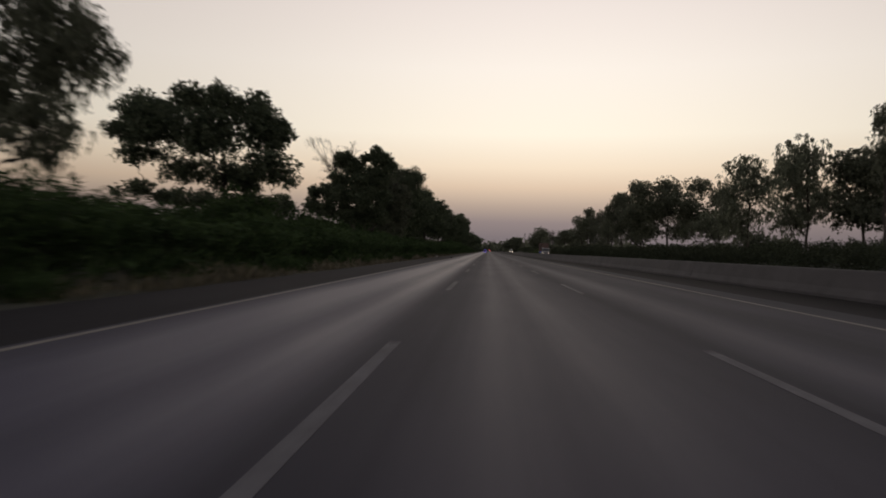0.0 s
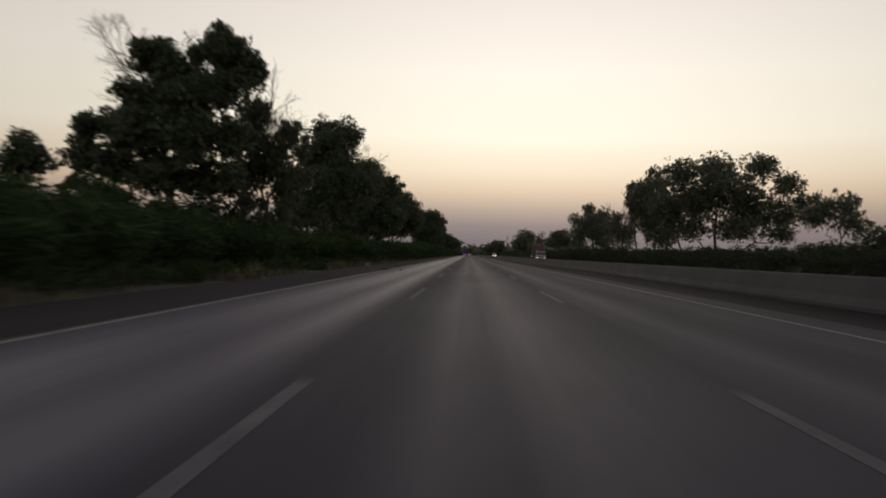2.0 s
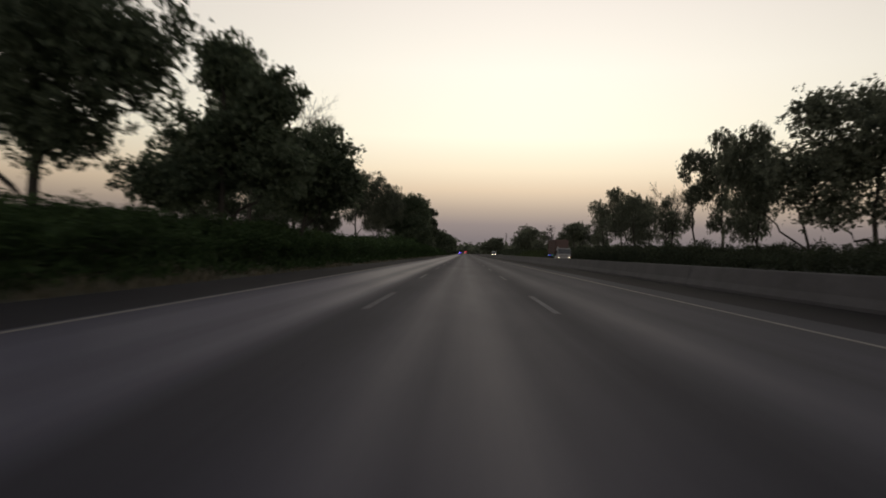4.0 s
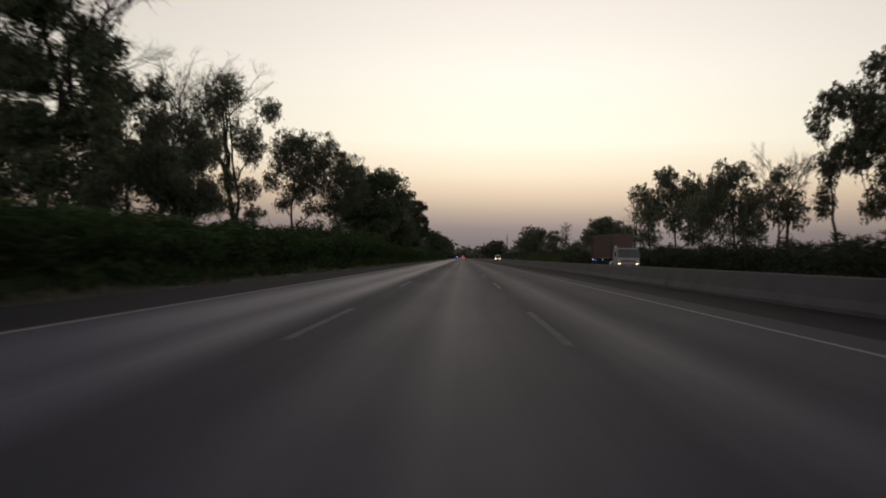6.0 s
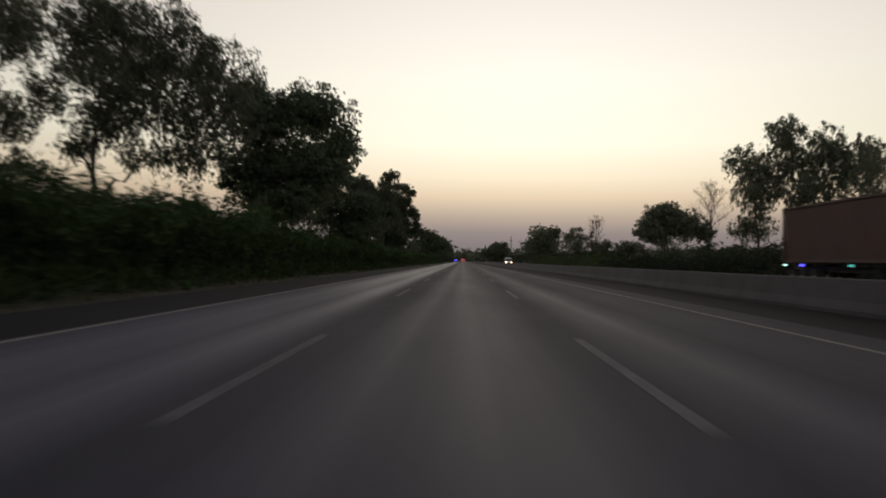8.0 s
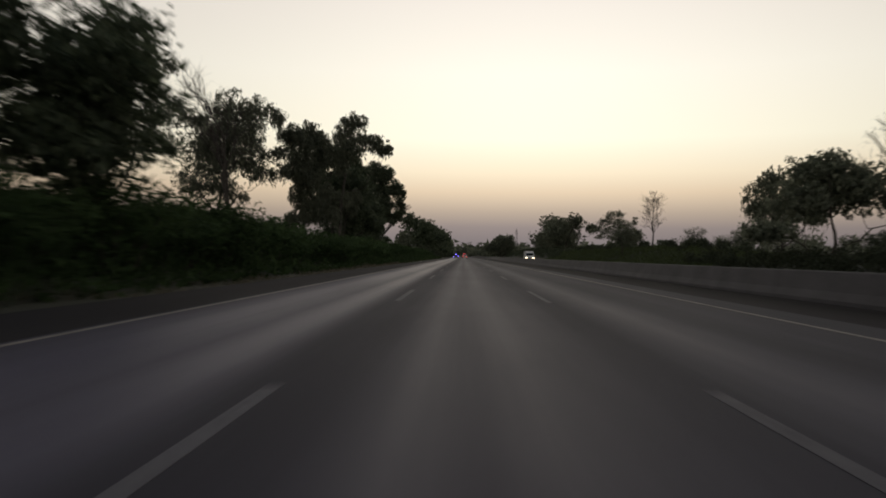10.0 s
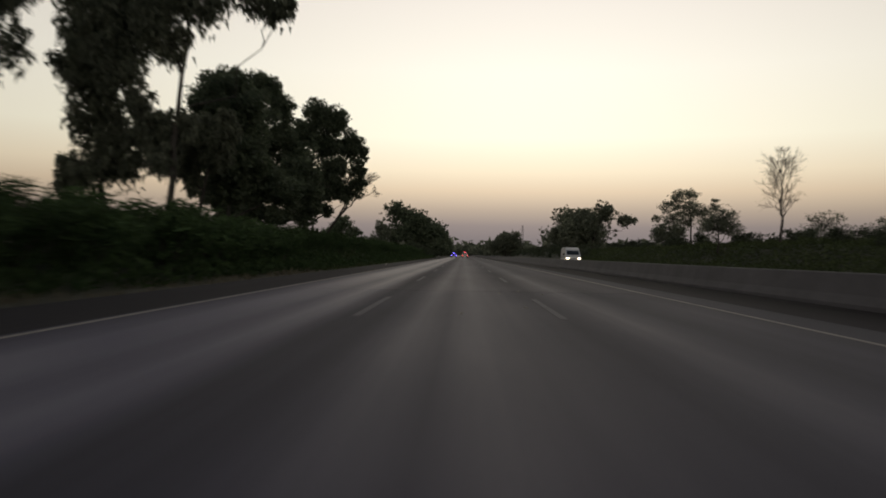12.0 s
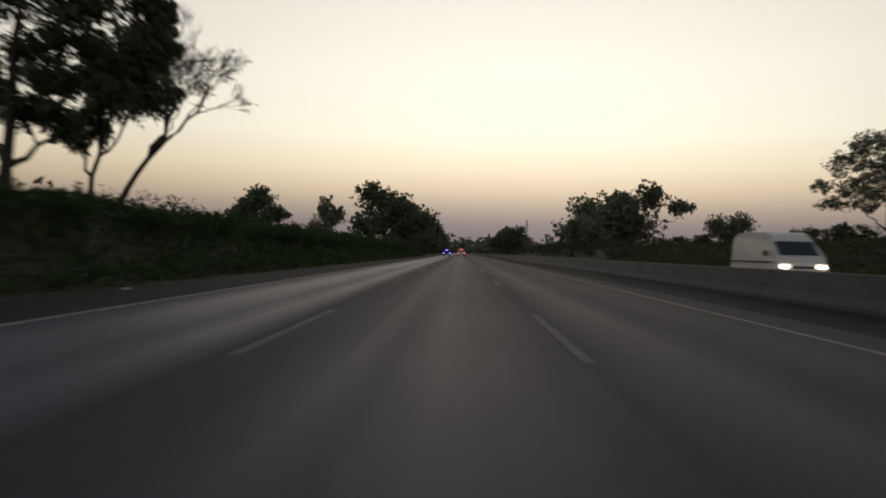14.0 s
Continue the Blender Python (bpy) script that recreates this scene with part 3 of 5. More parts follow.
tree(-31.4, 262, "gum", 17000, 0.23, [(-0.9, 16.6, 2.4, 2), (0.1, 13.6, 2.9, 3), (-1.9, 11.3, 2.4, 3), (0.2, 8.4, 2.9, 2.6), (2.4, 7.6, 2, 1.7), (-3.8, 15.6, 2.4, 2), (-4.1, 11.2, 2.4, 2.2), (1.8, 9, 1.3, 1.8), (-0.1, 13, 2, 2.2)], G_TXT)
tree(-32.2, 283, "gum", 18000, 0.22, [(-1.9, 24.8, 3.5, 2.5), (3.9, 22.4, 2.1, 2), (-4.7, 23, 2.5, 2.8), (0.4, 18.8, 2.8, 2.8), (-3.7, 17.1, 2.1, 3.5), (-5.6, 15.4, 2.0, 1.5), (2.2, 16.5, 2, 2.9), (-1.6, 12.0, 2.0, 2.2), (1.6, 10.5, 2.0, 1.8), (-1.0, 8.6, 1.6, 1.4), (-3.4, 8.0, 2.0, 1.4), (2.6, 7.2, 1.9, 1.3), (0.4, 5.6, 2.4, 1.2)], G_TXT)
tree(-23.8, 281, "gum", 24000, 0.21, [(0.4, 17.2, 2.8, 1.9), (4.8, 15.9, 2.6, 1.7), (-1.9, 14.9, 2.1, 2), (2, 13.5, 3.8, 2.4), (6.7, 13.6, 1.6, 2.4), (-2.9, 11.9, 1.5, 2), (0.2, 10.2, 2.7, 1.5), (5.5, 10.7, 2.4, 2.1), (3, 7.9, 2.1, 1.2), (-1.7, 8.7, 1.5, 1.5), (-0.7, 16.4, 3.5, 2.9), (3.5, 15.9, 4.0, 3.0), (7.9, 13.9, 2.8, 2.9), (1.8, 12.3, 4.6, 3.0), (8.9, 10.6, 2.2, 2.6), (5.4, 8.6, 3.2, 1.7)], G_TXT)
tree(-14.6, 290, "round", 26000, 0.22, [(2.8, 12.5, 3.3, 2.3), (5, 9.6, 1.8, 2.4), (-0.4, 11.6, 2.7, 2.7), (-1.4, 7.8, 2.7, 2.4), (2.4, 7.8, 3.9, 3.2), (-2.1, 13.6, 1.6, 1.5), (0.8, 5.2, 3.8, 1.6)], R_TXT)
tree(-13.8, 312, "round", 8590, 0.22, [(-0.1, 7.3, 2.2, 2.3), (2.8, 6.5, 2.3, 2), (1.7, 4.5, 3.4, 1.7)], R_TXT)
tree(-26.3, 345, "gum", 3900, 0.20, [(0.9, 14, 1.9, 1.6), (3.6, 11.2, 1.6, 1.2), (5.8, 11.2, 1.2, 0.9), (7.0, 11.0, 0.9, 0.6), (2.9, 14.3, 1.5, 0.9), (4.8, 14.6, 1.3, 0.7), (1.6, 9.8, 1.6, 1.3), (3.9, 9.4, 1.3, 0.7), (0.3, 11.4, 1.6, 1.6)], G_TXT)
tree(-31.7, 388, "gum", 17000, 0.27, [(2.6, 17.9, 3.1, 2.1), (-0.2, 17, 2.8, 2.5), (4.7, 16.5, 2.2, 2.2), (1.9, 14.3, 3.5, 2.5), (4.5, 12.7, 2.2, 2), (6.9, 14.4, 2, 1.1), (8.2, 14.4, 1.3, 0.8), (8.3, 12.3, 1.1, 1.3), (6.4, 11.6, 2.5, 0.8), (-0.7, 13.8, 3.1, 3.4), (-3.4, 15.8, 3.4, 3.4), (0.6, 9.5, 2.2, 1.8), (2.6, 8.5, 1.4, 1.3), (-2.5, 10.6, 2.8, 2.5), (1, 20.2, 3.5, 2.5), (4.2, 19.9, 2.5, 2), (7.2, 19.3, 1.7, 1.7)], G_TXT)
tree(-22.0, 396, "gum", 18000, 0.27, [(-1.9, 17.6, 2.1, 1.6), (0.1, 17.8, 1.9, 1.9), (0, 15, 2.9, 2.9), (0.3, 12, 2.5, 2.5), (2, 15.9, 1.6, 2.5), (-1.8, 12.7, 1.6, 1.1), (-0.6, 9, 1.9, 1.9), (-2.4, 5.8, 1.2, 1.1), (1.1, 7.7, 1.6, 2), (-0.7, 6.3, 1.8, 1.1)], G_TXT)
tree(-17, 393, "gum", 10000, 0.25, [(1.9, 19.1, 1.8, 1.3), (0.6, 17.4, 1.8, 1.7), (3.7, 16.9, 2, 1.3), (5.5, 15.9, 1.4, 1.2), (6.6, 15.4, 0.8, 0.8), (1.6, 15.7, 2.1, 1.6), (-0.7, 14.7, 1.3, 2), (0.4, 13.1, 1.2, 1.2), (-1.6, 9.8, 0.8, 2), (-0.9, 7.6, 0.8, 1.6), (0.2, 8.7, 1.3, 1.2), (-0.1, 6.4, 1.1, 1)], G_TXT)
tree(-17.7, 400, "gum", 11000, 0.24, [(-0.7, 9, 1.8, 1.4), (1.4, 9.4, 1.5, 1.4), (-2.6, 9.2, 1.4, 1.4), (1.3, 7.6, 1.3, 0.7), (-1.5, 7.3, 1.4, 0.9), (-0.4, 6.1, 0.5, 1.1)], G_TXT)
tree(-18.2, 406, "round", 15500, 0.28, [(0.4, 13, 2.2, 1.3), (-0.9, 11.5, 1.5, 1.6), (1.5, 11.2, 2.7, 2.1), (0.2, 8.7, 2.0, 2.2), (1.9, 7.8, 2.5, 2.2), (3.6, 5.7, 2.2, 1.8), (0.6, 5.5, 2, 1.4)], R_TXT)
tree(-23.4, 425, "round", 42000, 0.23, [(-0.3, 17.6, 2.3, 1.6), (2.9, 17, 2.3, 2), (-2.1, 16, 1.9, 1.8), (5.2, 15.2, 1.5, 2), (0.7, 14.2, 3.5, 2.4), (-3, 13.3, 1.6, 1.6), (-1.1, 11, 2.7, 2), (-3.8, 9.4, 1.2, 1.2), (3, 11.1, 2.7, 2.4), (6.2, 10.7, 1.9, 2.4), (5.9, 7.5, 2.5, 2.4), (2.2, 7, 1.9, 1.8), (-1.9, 7.4, 1.9, 1.6), (7.7, 5.3, 1.3, 1.4), (3.6, 4.8, 1.6, 1.2), (6.7, 9.2, 1.3, 2), (7.1, 6, 1.2, 1.7), (5.3, 12.2, 1.6, 1.7), (8, 8.6, 1.4, 1.6), (-0.7, 5.4, 1.7, 1.3), (2.3, 5.1, 1.7, 1.3), (4.9, 4.7, 1.4, 1), (0.7, 4.3, 2.2, 0.7), (8.1, 6.9, 1.3, 1.6), (8.5, 5.4, 0.8, 1.0), (6.1, 4.7, 1.3, 1.0), (7.5, 4.2, 1.1, 0.7)], R_TXT, airy=0.28)
tree(-18.9, 441, "round", 23000, 0.23, [(1.2, 17.8, 1.7, 1.6), (3.2, 16.5, 2.1, 2), (-0.3, 15.6, 1.9, 2), (5, 13.9, 1.7, 2), (2, 13.4, 2.3, 2), (-0.4, 12.1, 1.7, 1.8), (6, 11.7, 1.1, 1.8), (3.8, 10.8, 1.9, 1.8), (0.8, 9.7, 1.9, 1.6), (5.6, 8.9, 1.3, 1.6), (2.6, 8, 1.5, 1), (-1, 8.5, 1, 1), (6.8, 13.1, 0.5, 1.2), (-1.9, 10.9, 0.8, 1.6), (-1.6, 13.8, 0.9, 1.4), (0.7, 7.0, 1.4, 1.4), (2.4, 6.1, 0.9, 1.0), (-1.6, 7.4, 1.3, 1.2), (6.0, 9.5, 1.1, 1.6), (5.2, 7.7, 1.3, 1.1), (4.0, 8.4, 1.3, 1.2), (6.5, 11.2, 0.7, 1.4), (3.3, 9.3, 1.5, 1.2)], R_TXT, airy=0.6)
tree(-20.2, 451, "gum", 9000, 0.22, [(2.1, 11.8, 2.0, 1.7), (3.8, 9.9, 1.5, 1.5), (3.2, 12.9, 1.7, 1.4), (-0.3, 8.7, 1.2, 1.2), (0.9, 10.2, 1.7, 1.7), (2.8, 10.0, 1.4, 1.4), (-0.6, 7.1, 0.8, 0.7), (0.5, 7.5, 0.8, 0.7)], G_TXT)
tree(-23.9, 500, "round", 2490, 0.33, [(-0.1, 6.9, 2.1, 1.5), (-1.1, 5.6, 2.7, 1.5), (2, 5.1, 1.9, 1.1)], R_TXT)
tree(-17.2, 510, "gum", 1358, 0.33, [(-0.4, 7.2, 1.2, 1.8), (0.9, 6.1, 1.5, 1.3), (-0.4, 4.9, 1.8, 1.5)], G_TXT)
tree(-21.7, 600, "round", 9500, 0.48, [(-0.2, 14.5, 4.8, 3.7), (5.5, 11.8, 5.9, 4.2), (11.3, 8.1, 4.8, 4.2), (2.8, 8.4, 7, 4.2), (-2.8, 7.1, 3.4, 3.7)], R_TXT)
tree(36.7, 75, "gum", 1884, 0.28, [(-0.4, 14.8, 1.2, 1.8), (-0, 11.3, 1.7, 2.2)], P_TXT)
tree(32.0, 99, "gum", 6099, 0.28, [(-0.2, 12.8, 2.5, 1.7), (-2, 9.9, 2.3, 2.3), (1.3, 10.4, 2.2, 2.2), (-0.5, 5.8, 3.1, 2), (-2.5, 7.1, 1.8, 1.8)], P_TXT)
tree(44.6, 112, "gum", 13518, 0.28, [(-0.1, 16.2, 3.7, 2.8), (-2.5, 13.6, 2.5, 2.8), (1.4, 11.2, 4.3, 3.3), (-1.6, 8, 4.1, 2.6)], P_TXT)
tree(52.4, 112, "round", 18456, 0.28, [(-2.1, 13.5, 3.1, 3.6), (1.5, 13.2, 3.3, 3.7), (-0.8, 8.1, 4.9, 2.9)], P_TXT)
tree(42.2, 146, "gum", 3320, 0.28, [(-0.1, 8.3, 3.2, 1.7), (-2.6, 7.3, 1.9, 1.4), (1.1, 6.4, 1.9, 1.2)], P_TXT)
tree(51.2, 155, "round", 5339, 0.28, [(-0.3, 4.1, 3.7, 2.2), (-5.5, 2.5, 4.2, 1.2), (5.7, 3.5, 3.3, 1.5)], P_TXT)
tree(41.0, 206, "gum", 8000, 0.28, [(-7.6, 15.1, 2.3, 2.4), (-9, 12.5, 2.3, 2.2), (-5.5, 11.6, 2.3, 2.6), (-7.4, 8.5, 2.1, 1.6)], P_TXT)
tree(45.1, 200, "round", 42000, 0.29, [(-7, 17, 3.7, 3.2), (-0.4, 18.6, 3.7, 2.5), (7.2, 18.6, 3.4, 2.5), (12, 15.5, 3, 2.8), (15.4, 12.2, 2.1, 2), (-9.7, 10.7, 3.7, 3.2), (-2.1, 12.3, 5.2, 3.6), (5.5, 12.5, 5.2, 3.6), (12.2, 10.2, 3.3, 2.8), (-4.9, 6.9, 4.5, 2.3), (3.7, 7.2, 5.3, 2.3), (11.3, 6.4, 3, 1.6), (-0.3, 14.8, 6.6, 3.6), (6.5, 10.1, 6.6, 3.2), (-5.9, 11.7, 3.7, 3.9)], P_TXT)
tree(45.5, 235, "gum", 15854, 0.28, [(0.4, 14.6, 4.4, 5.7), (-1.1, 8.1, 3.9, 3.3)], P_TXT)
tree(49.0, 262, "gum", 16000, 0.29, [(-0.1, 24.4, 2.3, 2.1), (1.5, 21.4, 1.8, 2.4), (-3.9, 19.7, 3, 2.4), (-6.2, 20.5, 1.6, 1.7), (-0.8, 17.1, 3.3, 2.8), (3.9, 16.7, 2.3, 1.5), (-3.8, 14.7, 2.3, 2.4), (-0.7, 12.4, 2, 2.1), (-1.4, 8.5, 1.4, 1.9)], P_TXT)
tree(45.0, 266, "gum", 2600, 0.28, [(-2.1, 18.3, 1.2, 2.1), (-0.9, 13.5, 1.5, 2.5), (-1.6, 9.1, 1.2, 2)], P_TXT)
tree(33.7, 268, "gum", 6032, 0.28, [(-0.7, 12.3, 2.8, 1.7), (-2.5, 10.2, 1.8, 1.8), (0.7, 9, 3.5, 2.2), (-3.5, 7.8, 2.4, 2), (1.7, 6.1, 1.8, 1.7)], P_TXT)
tree(41.4, 274, "gum", 3067, 0.28, [(0.3, 13, 1.5, 1.3), (-0.4, 9.7, 2.5, 2.5), (2.2, 8.5, 2.2, 2.5)], P_TXT)
tree(40.0, 336, "gum", 8126, 0.28, [(-1.5, 15.5, 3, 2.1), (2.1, 13.5, 3, 2.7), (-0.8, 11.3, 3, 2.7), (-0.4, 6.8, 3, 1.9)], P_TXT)
tree(44.5, 333, "gum", 17849, 0.28, [(-2.2, 19.1, 2.7, 2), (-0.1, 16.1, 3.3, 2.6), (2.9, 13.2, 3.3, 3.6), (-0.8, 10.3, 2.6, 2.9), (2.9, 17, 2.2, 2.9), (6.4, 14.7, 2.9, 3.3), (4.2, 7.5, 2.9, 2.2)], P_TXT)
tree(35.7, 366, "round", 13208, 0.28, [(-0.5, 9.9, 2.9, 2.1), (-2.4, 6.9, 2.9, 2.4), (2.9, 8, 3.3, 2.4), (5.7, 6.5, 1.9, 1.7), (-7.1, 3.8, 2.7, 1)], P_TXT)
tree(43.0, 396, "gum", 7129, 0.28, [(-1.1, 12.7, 1.7, 1.4), (-1.7, 10.5, 2.8, 2.1), (-3.7, 8.8, 1.7, 2.1), (1.8, 12, 1.2, 1), (5.7, 10, 2.1, 1.7), (0.3, 7.2, 2.5, 2.1), (4.5, 7.8, 1.7, 1.7)], P_TXT)
tree(37.2, 476, "round", 11000, 0.21, [(-2.3, 11.1, 1.2, 1.0), (-0.3, 11.5, 1.4, 0.9), (-4.0, 9.3, 1.2, 1.0), (-1.2, 9.4, 1.6, 1.3), (1.5, 9.1, 1.4, 1.2), (3.8, 10.0, 0.8, 1.0), (-5.4, 7.5, 0.8, 0.6), (-3.3, 7.2, 1.6, 1.0), (-0.2, 7.6, 1.6, 1.2), (2.9, 7.7, 1.4, 1.0), (4.8, 7.2, 0.8, 0.7), (-4.7, 6.0, 1.2, 0.6), (-2.2, 5.8, 1.1, 0.6), (2.6, 6.1, 1.4, 0.6), (4.3, 6.0, 0.8, 0.5)], "thin-leaved spreading tree with its branches showing against the sky", thin=True)
tree(31.8, 446, "round", 3000, 0.21, [(-0, 6.3, 1.8, 1.3), (-0.9, 4.9, 1.6, 1.1), (1.3, 5, 1.3, 1.3)], "small thin-leaved tree on the far verge", thin=True)
tree(49.0, 455, "round", 4800, 0.22, [(0, 6.2, 2.2, 1.6), (0, 4.4, 3.4, 1.3), (11.9, 6, 3.4, 1.8), (6.4, 4.8, 2.9, 1.3)], "thin-leaved low tree on the far verge", thin=True)
tree(66.0, 600, "round", 3741, 0.38, [(-2.6, 9.2, 2.8, 2.5), (2, 9.6, 3.5, 2.5), (-0.2, 7.6, 5.4, 1.6)], P_TXT)
tree(46.9, 700, "round", 9000, 0.55, [(-0.1, 17.5, 7.3, 5.6), (-1, 9.6, 9.9, 6.4)], P_TXT)
tree(37.3, 575, "round", 8000, 0.50, [(4.1, 13.8, 2.9, 3.7), (-1.3, 11.7, 3.7, 3.1), (0, 7.4, 7.3, 4.2), (-4.9, 9.7, 4.6, 4.4), (10.2, 12, 2.9, 2)], P_TXT)
tree(26.1, 830, "round", 6500, 0.55, [(1.7, 10, 8.1, 4.7), (-6, 6.7, 7.4, 3.7), (6.4, 7.6, 5.6, 3.7)], P_TXT)
tree(48.6, 318, "gum", 5760, 0.28, [(-0.8, 13.3, 3.3, 2.6), (-2.9, 10.0, 3.0, 3.0), (1.4, 8.9, 3.7, 3.0), (5.0, 12.3, 2.4, 3.0), (5.4, 7.5, 3.1, 2.7)], P_TXT)
bare_tree(-21.2, 133, -20.4, 12.4, 7.5, 40, True, 3)
bare_tree(-20.4, 108, -22.0, 15.0, 5, 42)
bare_tree(-18.6, 112, -15.2, 11.9, 3, 51, levels=4)
bare_tree(-25, 218, -22.4, 20.5, 9, 43)
bare_tree(-33, 262, -34, 20.5, 5, 55)
bare_tree(-33, 285, -36, 28, 6, 44)
bare_tree(-21.2, 360, -22.8, 15.8, 2, 45, levels=4)
bare_tree(-18.2, 450, -13.6, 12.2, 7, 46)
bare_tree(35.4, 436, 35.6, 13, 5.2, 47, oval=True)
bare_tree(44.7, 372, 44.7, 16, 7, 48, oval=True)
bare_tree(43, 275, 43, 15.5, 5, 49)

# rows that run on into the distance
rf = random.Random(21)


def row_tree(x, y, top, wide, n, txt):
    lobes = []
    for k in range(5):
        r = wide * rf.uniform(0.22, 0.34)
        lobes.append((rf.uniform(-0.28, 0.28) * wide, top * (0.32 + 0.13 * k) + rf.uniform(-0.5, 0.5), r, r * 0.8))
    tree(x, y, "round", n, 0.5 if y < 720 else 0.9, lobes, txt)


y = 616
while y < 1000:
    wide = rf.uniform(9, 13)
    row_tree(-15.5 + rf.uniform(-1.5, 1.5), y, rf.uniform(13, 16.5), wide, 3500 if y < 720 else 1300, R_TXT)
    y += wide * rf.uniform(0.8, 1.15) * (1 + (y - 600) / 400)
y = 606
while y < 1000:
    wide = rf.uniform(11, 14)
    if not 690 < y < 810:
        row_tree(42 + rf.uniform(-3, 3) - 12 * smooth(700, 830, y), y, rf.uniform(13, 18), wide, 3500 if y < 720 else 1300, P_TXT)
    y += wide * rf.uniform(0.8, 1.2) * (1 + (y - 600) / 400)


# ---- shrubs ----
def shrub(seed, wide, high, n, mat):
    rng = np.random.default_rng(seed)
    V, F, C = [], [], []
    for i in range(16):
        a = rng.uniform(0, 2 * math.pi)
        r = wide * 0.5 * math.sqrt(rng.uniform(0, 1))
        tip = np.array([math.cos(a) * r, math.sin(a) * r, high * (1 - 0.35 * (2 * r / wide) ** 2) * rng.uniform(0.7, 1.12)])
        foot = np.array([tip[0] * 0.35, tip[1] * 0.35, -0.15])
        line = bend(rng, foot, tip, 4, 0.08, 0.15)
        tube(line[::2], [0.03, 0.02, 0.005], 3, V, F)
        C += [line[q] for q in (1, 2, 3, 3, 4, 4)] + [line[3] + rng.normal(0, 0.3, 3) for _ in range(2)]
    C = np.array(C)
    C[:, 2] = np.maximum(C[:, 2], 0.3)
    S = np.full(len(C), 0.16 * wide) * rng.uniform(0.6, 1.1, len(C))
    thing = tagged(new("shrub"), "dense green roadside shrub with feathery shoots on top", "shrub", "roadside shrubs")
    piece("stalk", mesh_of("stalk", V, F, M_BARK), thing)
    piece("foliage", loose_faces("foliage", leaf_cards(rng, C, S, n, 0.165 if n > 2000 else 0.245, False, None, True), mat), thing)
    return thing


kinds = [shrub(500 + i, 3.6, 2.5, 2700 if i < 5 else 1350, M_SHRUB) for i in range(8)]
used = set()
rs = random.Random(9)


def plant(kind, x, y, s, tall=1.0):
    m = pose(x, y, ground_z(x, y) - 0.05, 0, 0, rs.uniform(0, 360)) @ Matrix.Diagonal((s, s, s * tall, 1))
    if kind not in used:
        used.add(kind)
        kinds[kind].matrix_basis = m
        return kinds[kind]
    ob = copy_thing(kinds[kind], pose(0, 0, 0))
    ob.matrix_basis = m
    return ob


y = 4.0
while y < 620:
    low = smooth(388, 412, y)
    s = rs.uniform(1.05, 1.4) * (1 - 0.5 * low)
    tall = 0.62 + 0.10 * smooth(344, 352, y) + 0.14 * smooth(232, 242, y) * smooth(290, 276, y) + 0.27 * smooth(224, 242, y) * smooth(352, 338, y) + 0.12 * low
    plant(rs.randrange(5), rs.uniform(-12.6, -11.6) - 0.5 * low, y, s, tall * rs.uniform(0.9, 1.12))
    y += rs.uniform(2.7, 3.5) * (1 + 0.9 * low)
y = 2.0
while y < 388:
    plant(5 + rs.randrange(3), rs.uniform(-17.0, -14.2), y, rs.uniform(1.2, 1.55), rs.uniform(0.42, 0.60) + 0.16 * smooth(212, 236, y) * smooth(352, 338, y))
    y += rs.uniform(4.2, 5.6)

for a, c in ((58, 338),):
    y = float(a)
    while y < c:
        plant(5 + rs.randrange(3), rs.uniform(-23.5, -19.5), y, rs.uniform(1.3, 1.7), rs.uniform(0.5, 0.68) * (1.5 if 56 < y < 116 else 1.0))
        y += rs.uniform(4.5, 6.5)


for x, y, s in ((-9.2, 80.5, 0.30), (-9.6, 84.0, 0.34), (-9.3, 89.5, 0.28), (-9.7, 95.0, 0.36), (-9.2, 101.0, 0.26), (-9.4, 14.0, 0.30), (-9.6, 33.0, 0.32), (-9.3, 52.0, 0.28), (-9.5, 66.0, 0.33)):
    plant(rs.randrange(5), x, y, s, 0.9)


def herbs(name, label, x0, x1, y0, y1, n, size, tall, mat, seed, keep=0.0):
    """Low growth that nobody could count, one mesh: leaves over the ground, heaped by a noise."""
    rng = np.random.default_rng(seed)
    px, py = rng.uniform(x0, x1, n), rng.uniform(y0, y1, n)
    C = []
    for a, c in zip(px, py):
        k = 0.5 + 0.9 * noise.noise((a * 0.22, c * 0.11, seed)) + 0.5 * noise.noise((a * 0.7, c * 0.5, seed))
        if k > keep:
            C.append((a, c, ground_z(a, c) + rng.uniform(0, 1) ** 0.8 * tall * max(0.12, k)))
    C = np.array(C)
    cards = leaf_cards(rng, C, np.full(len(C), size), len(C), size, False, None, size < 0.5)
    return tagged(new(name, loose_faces(name, cards, mat)), label, "undergrowth", kind="stuff")


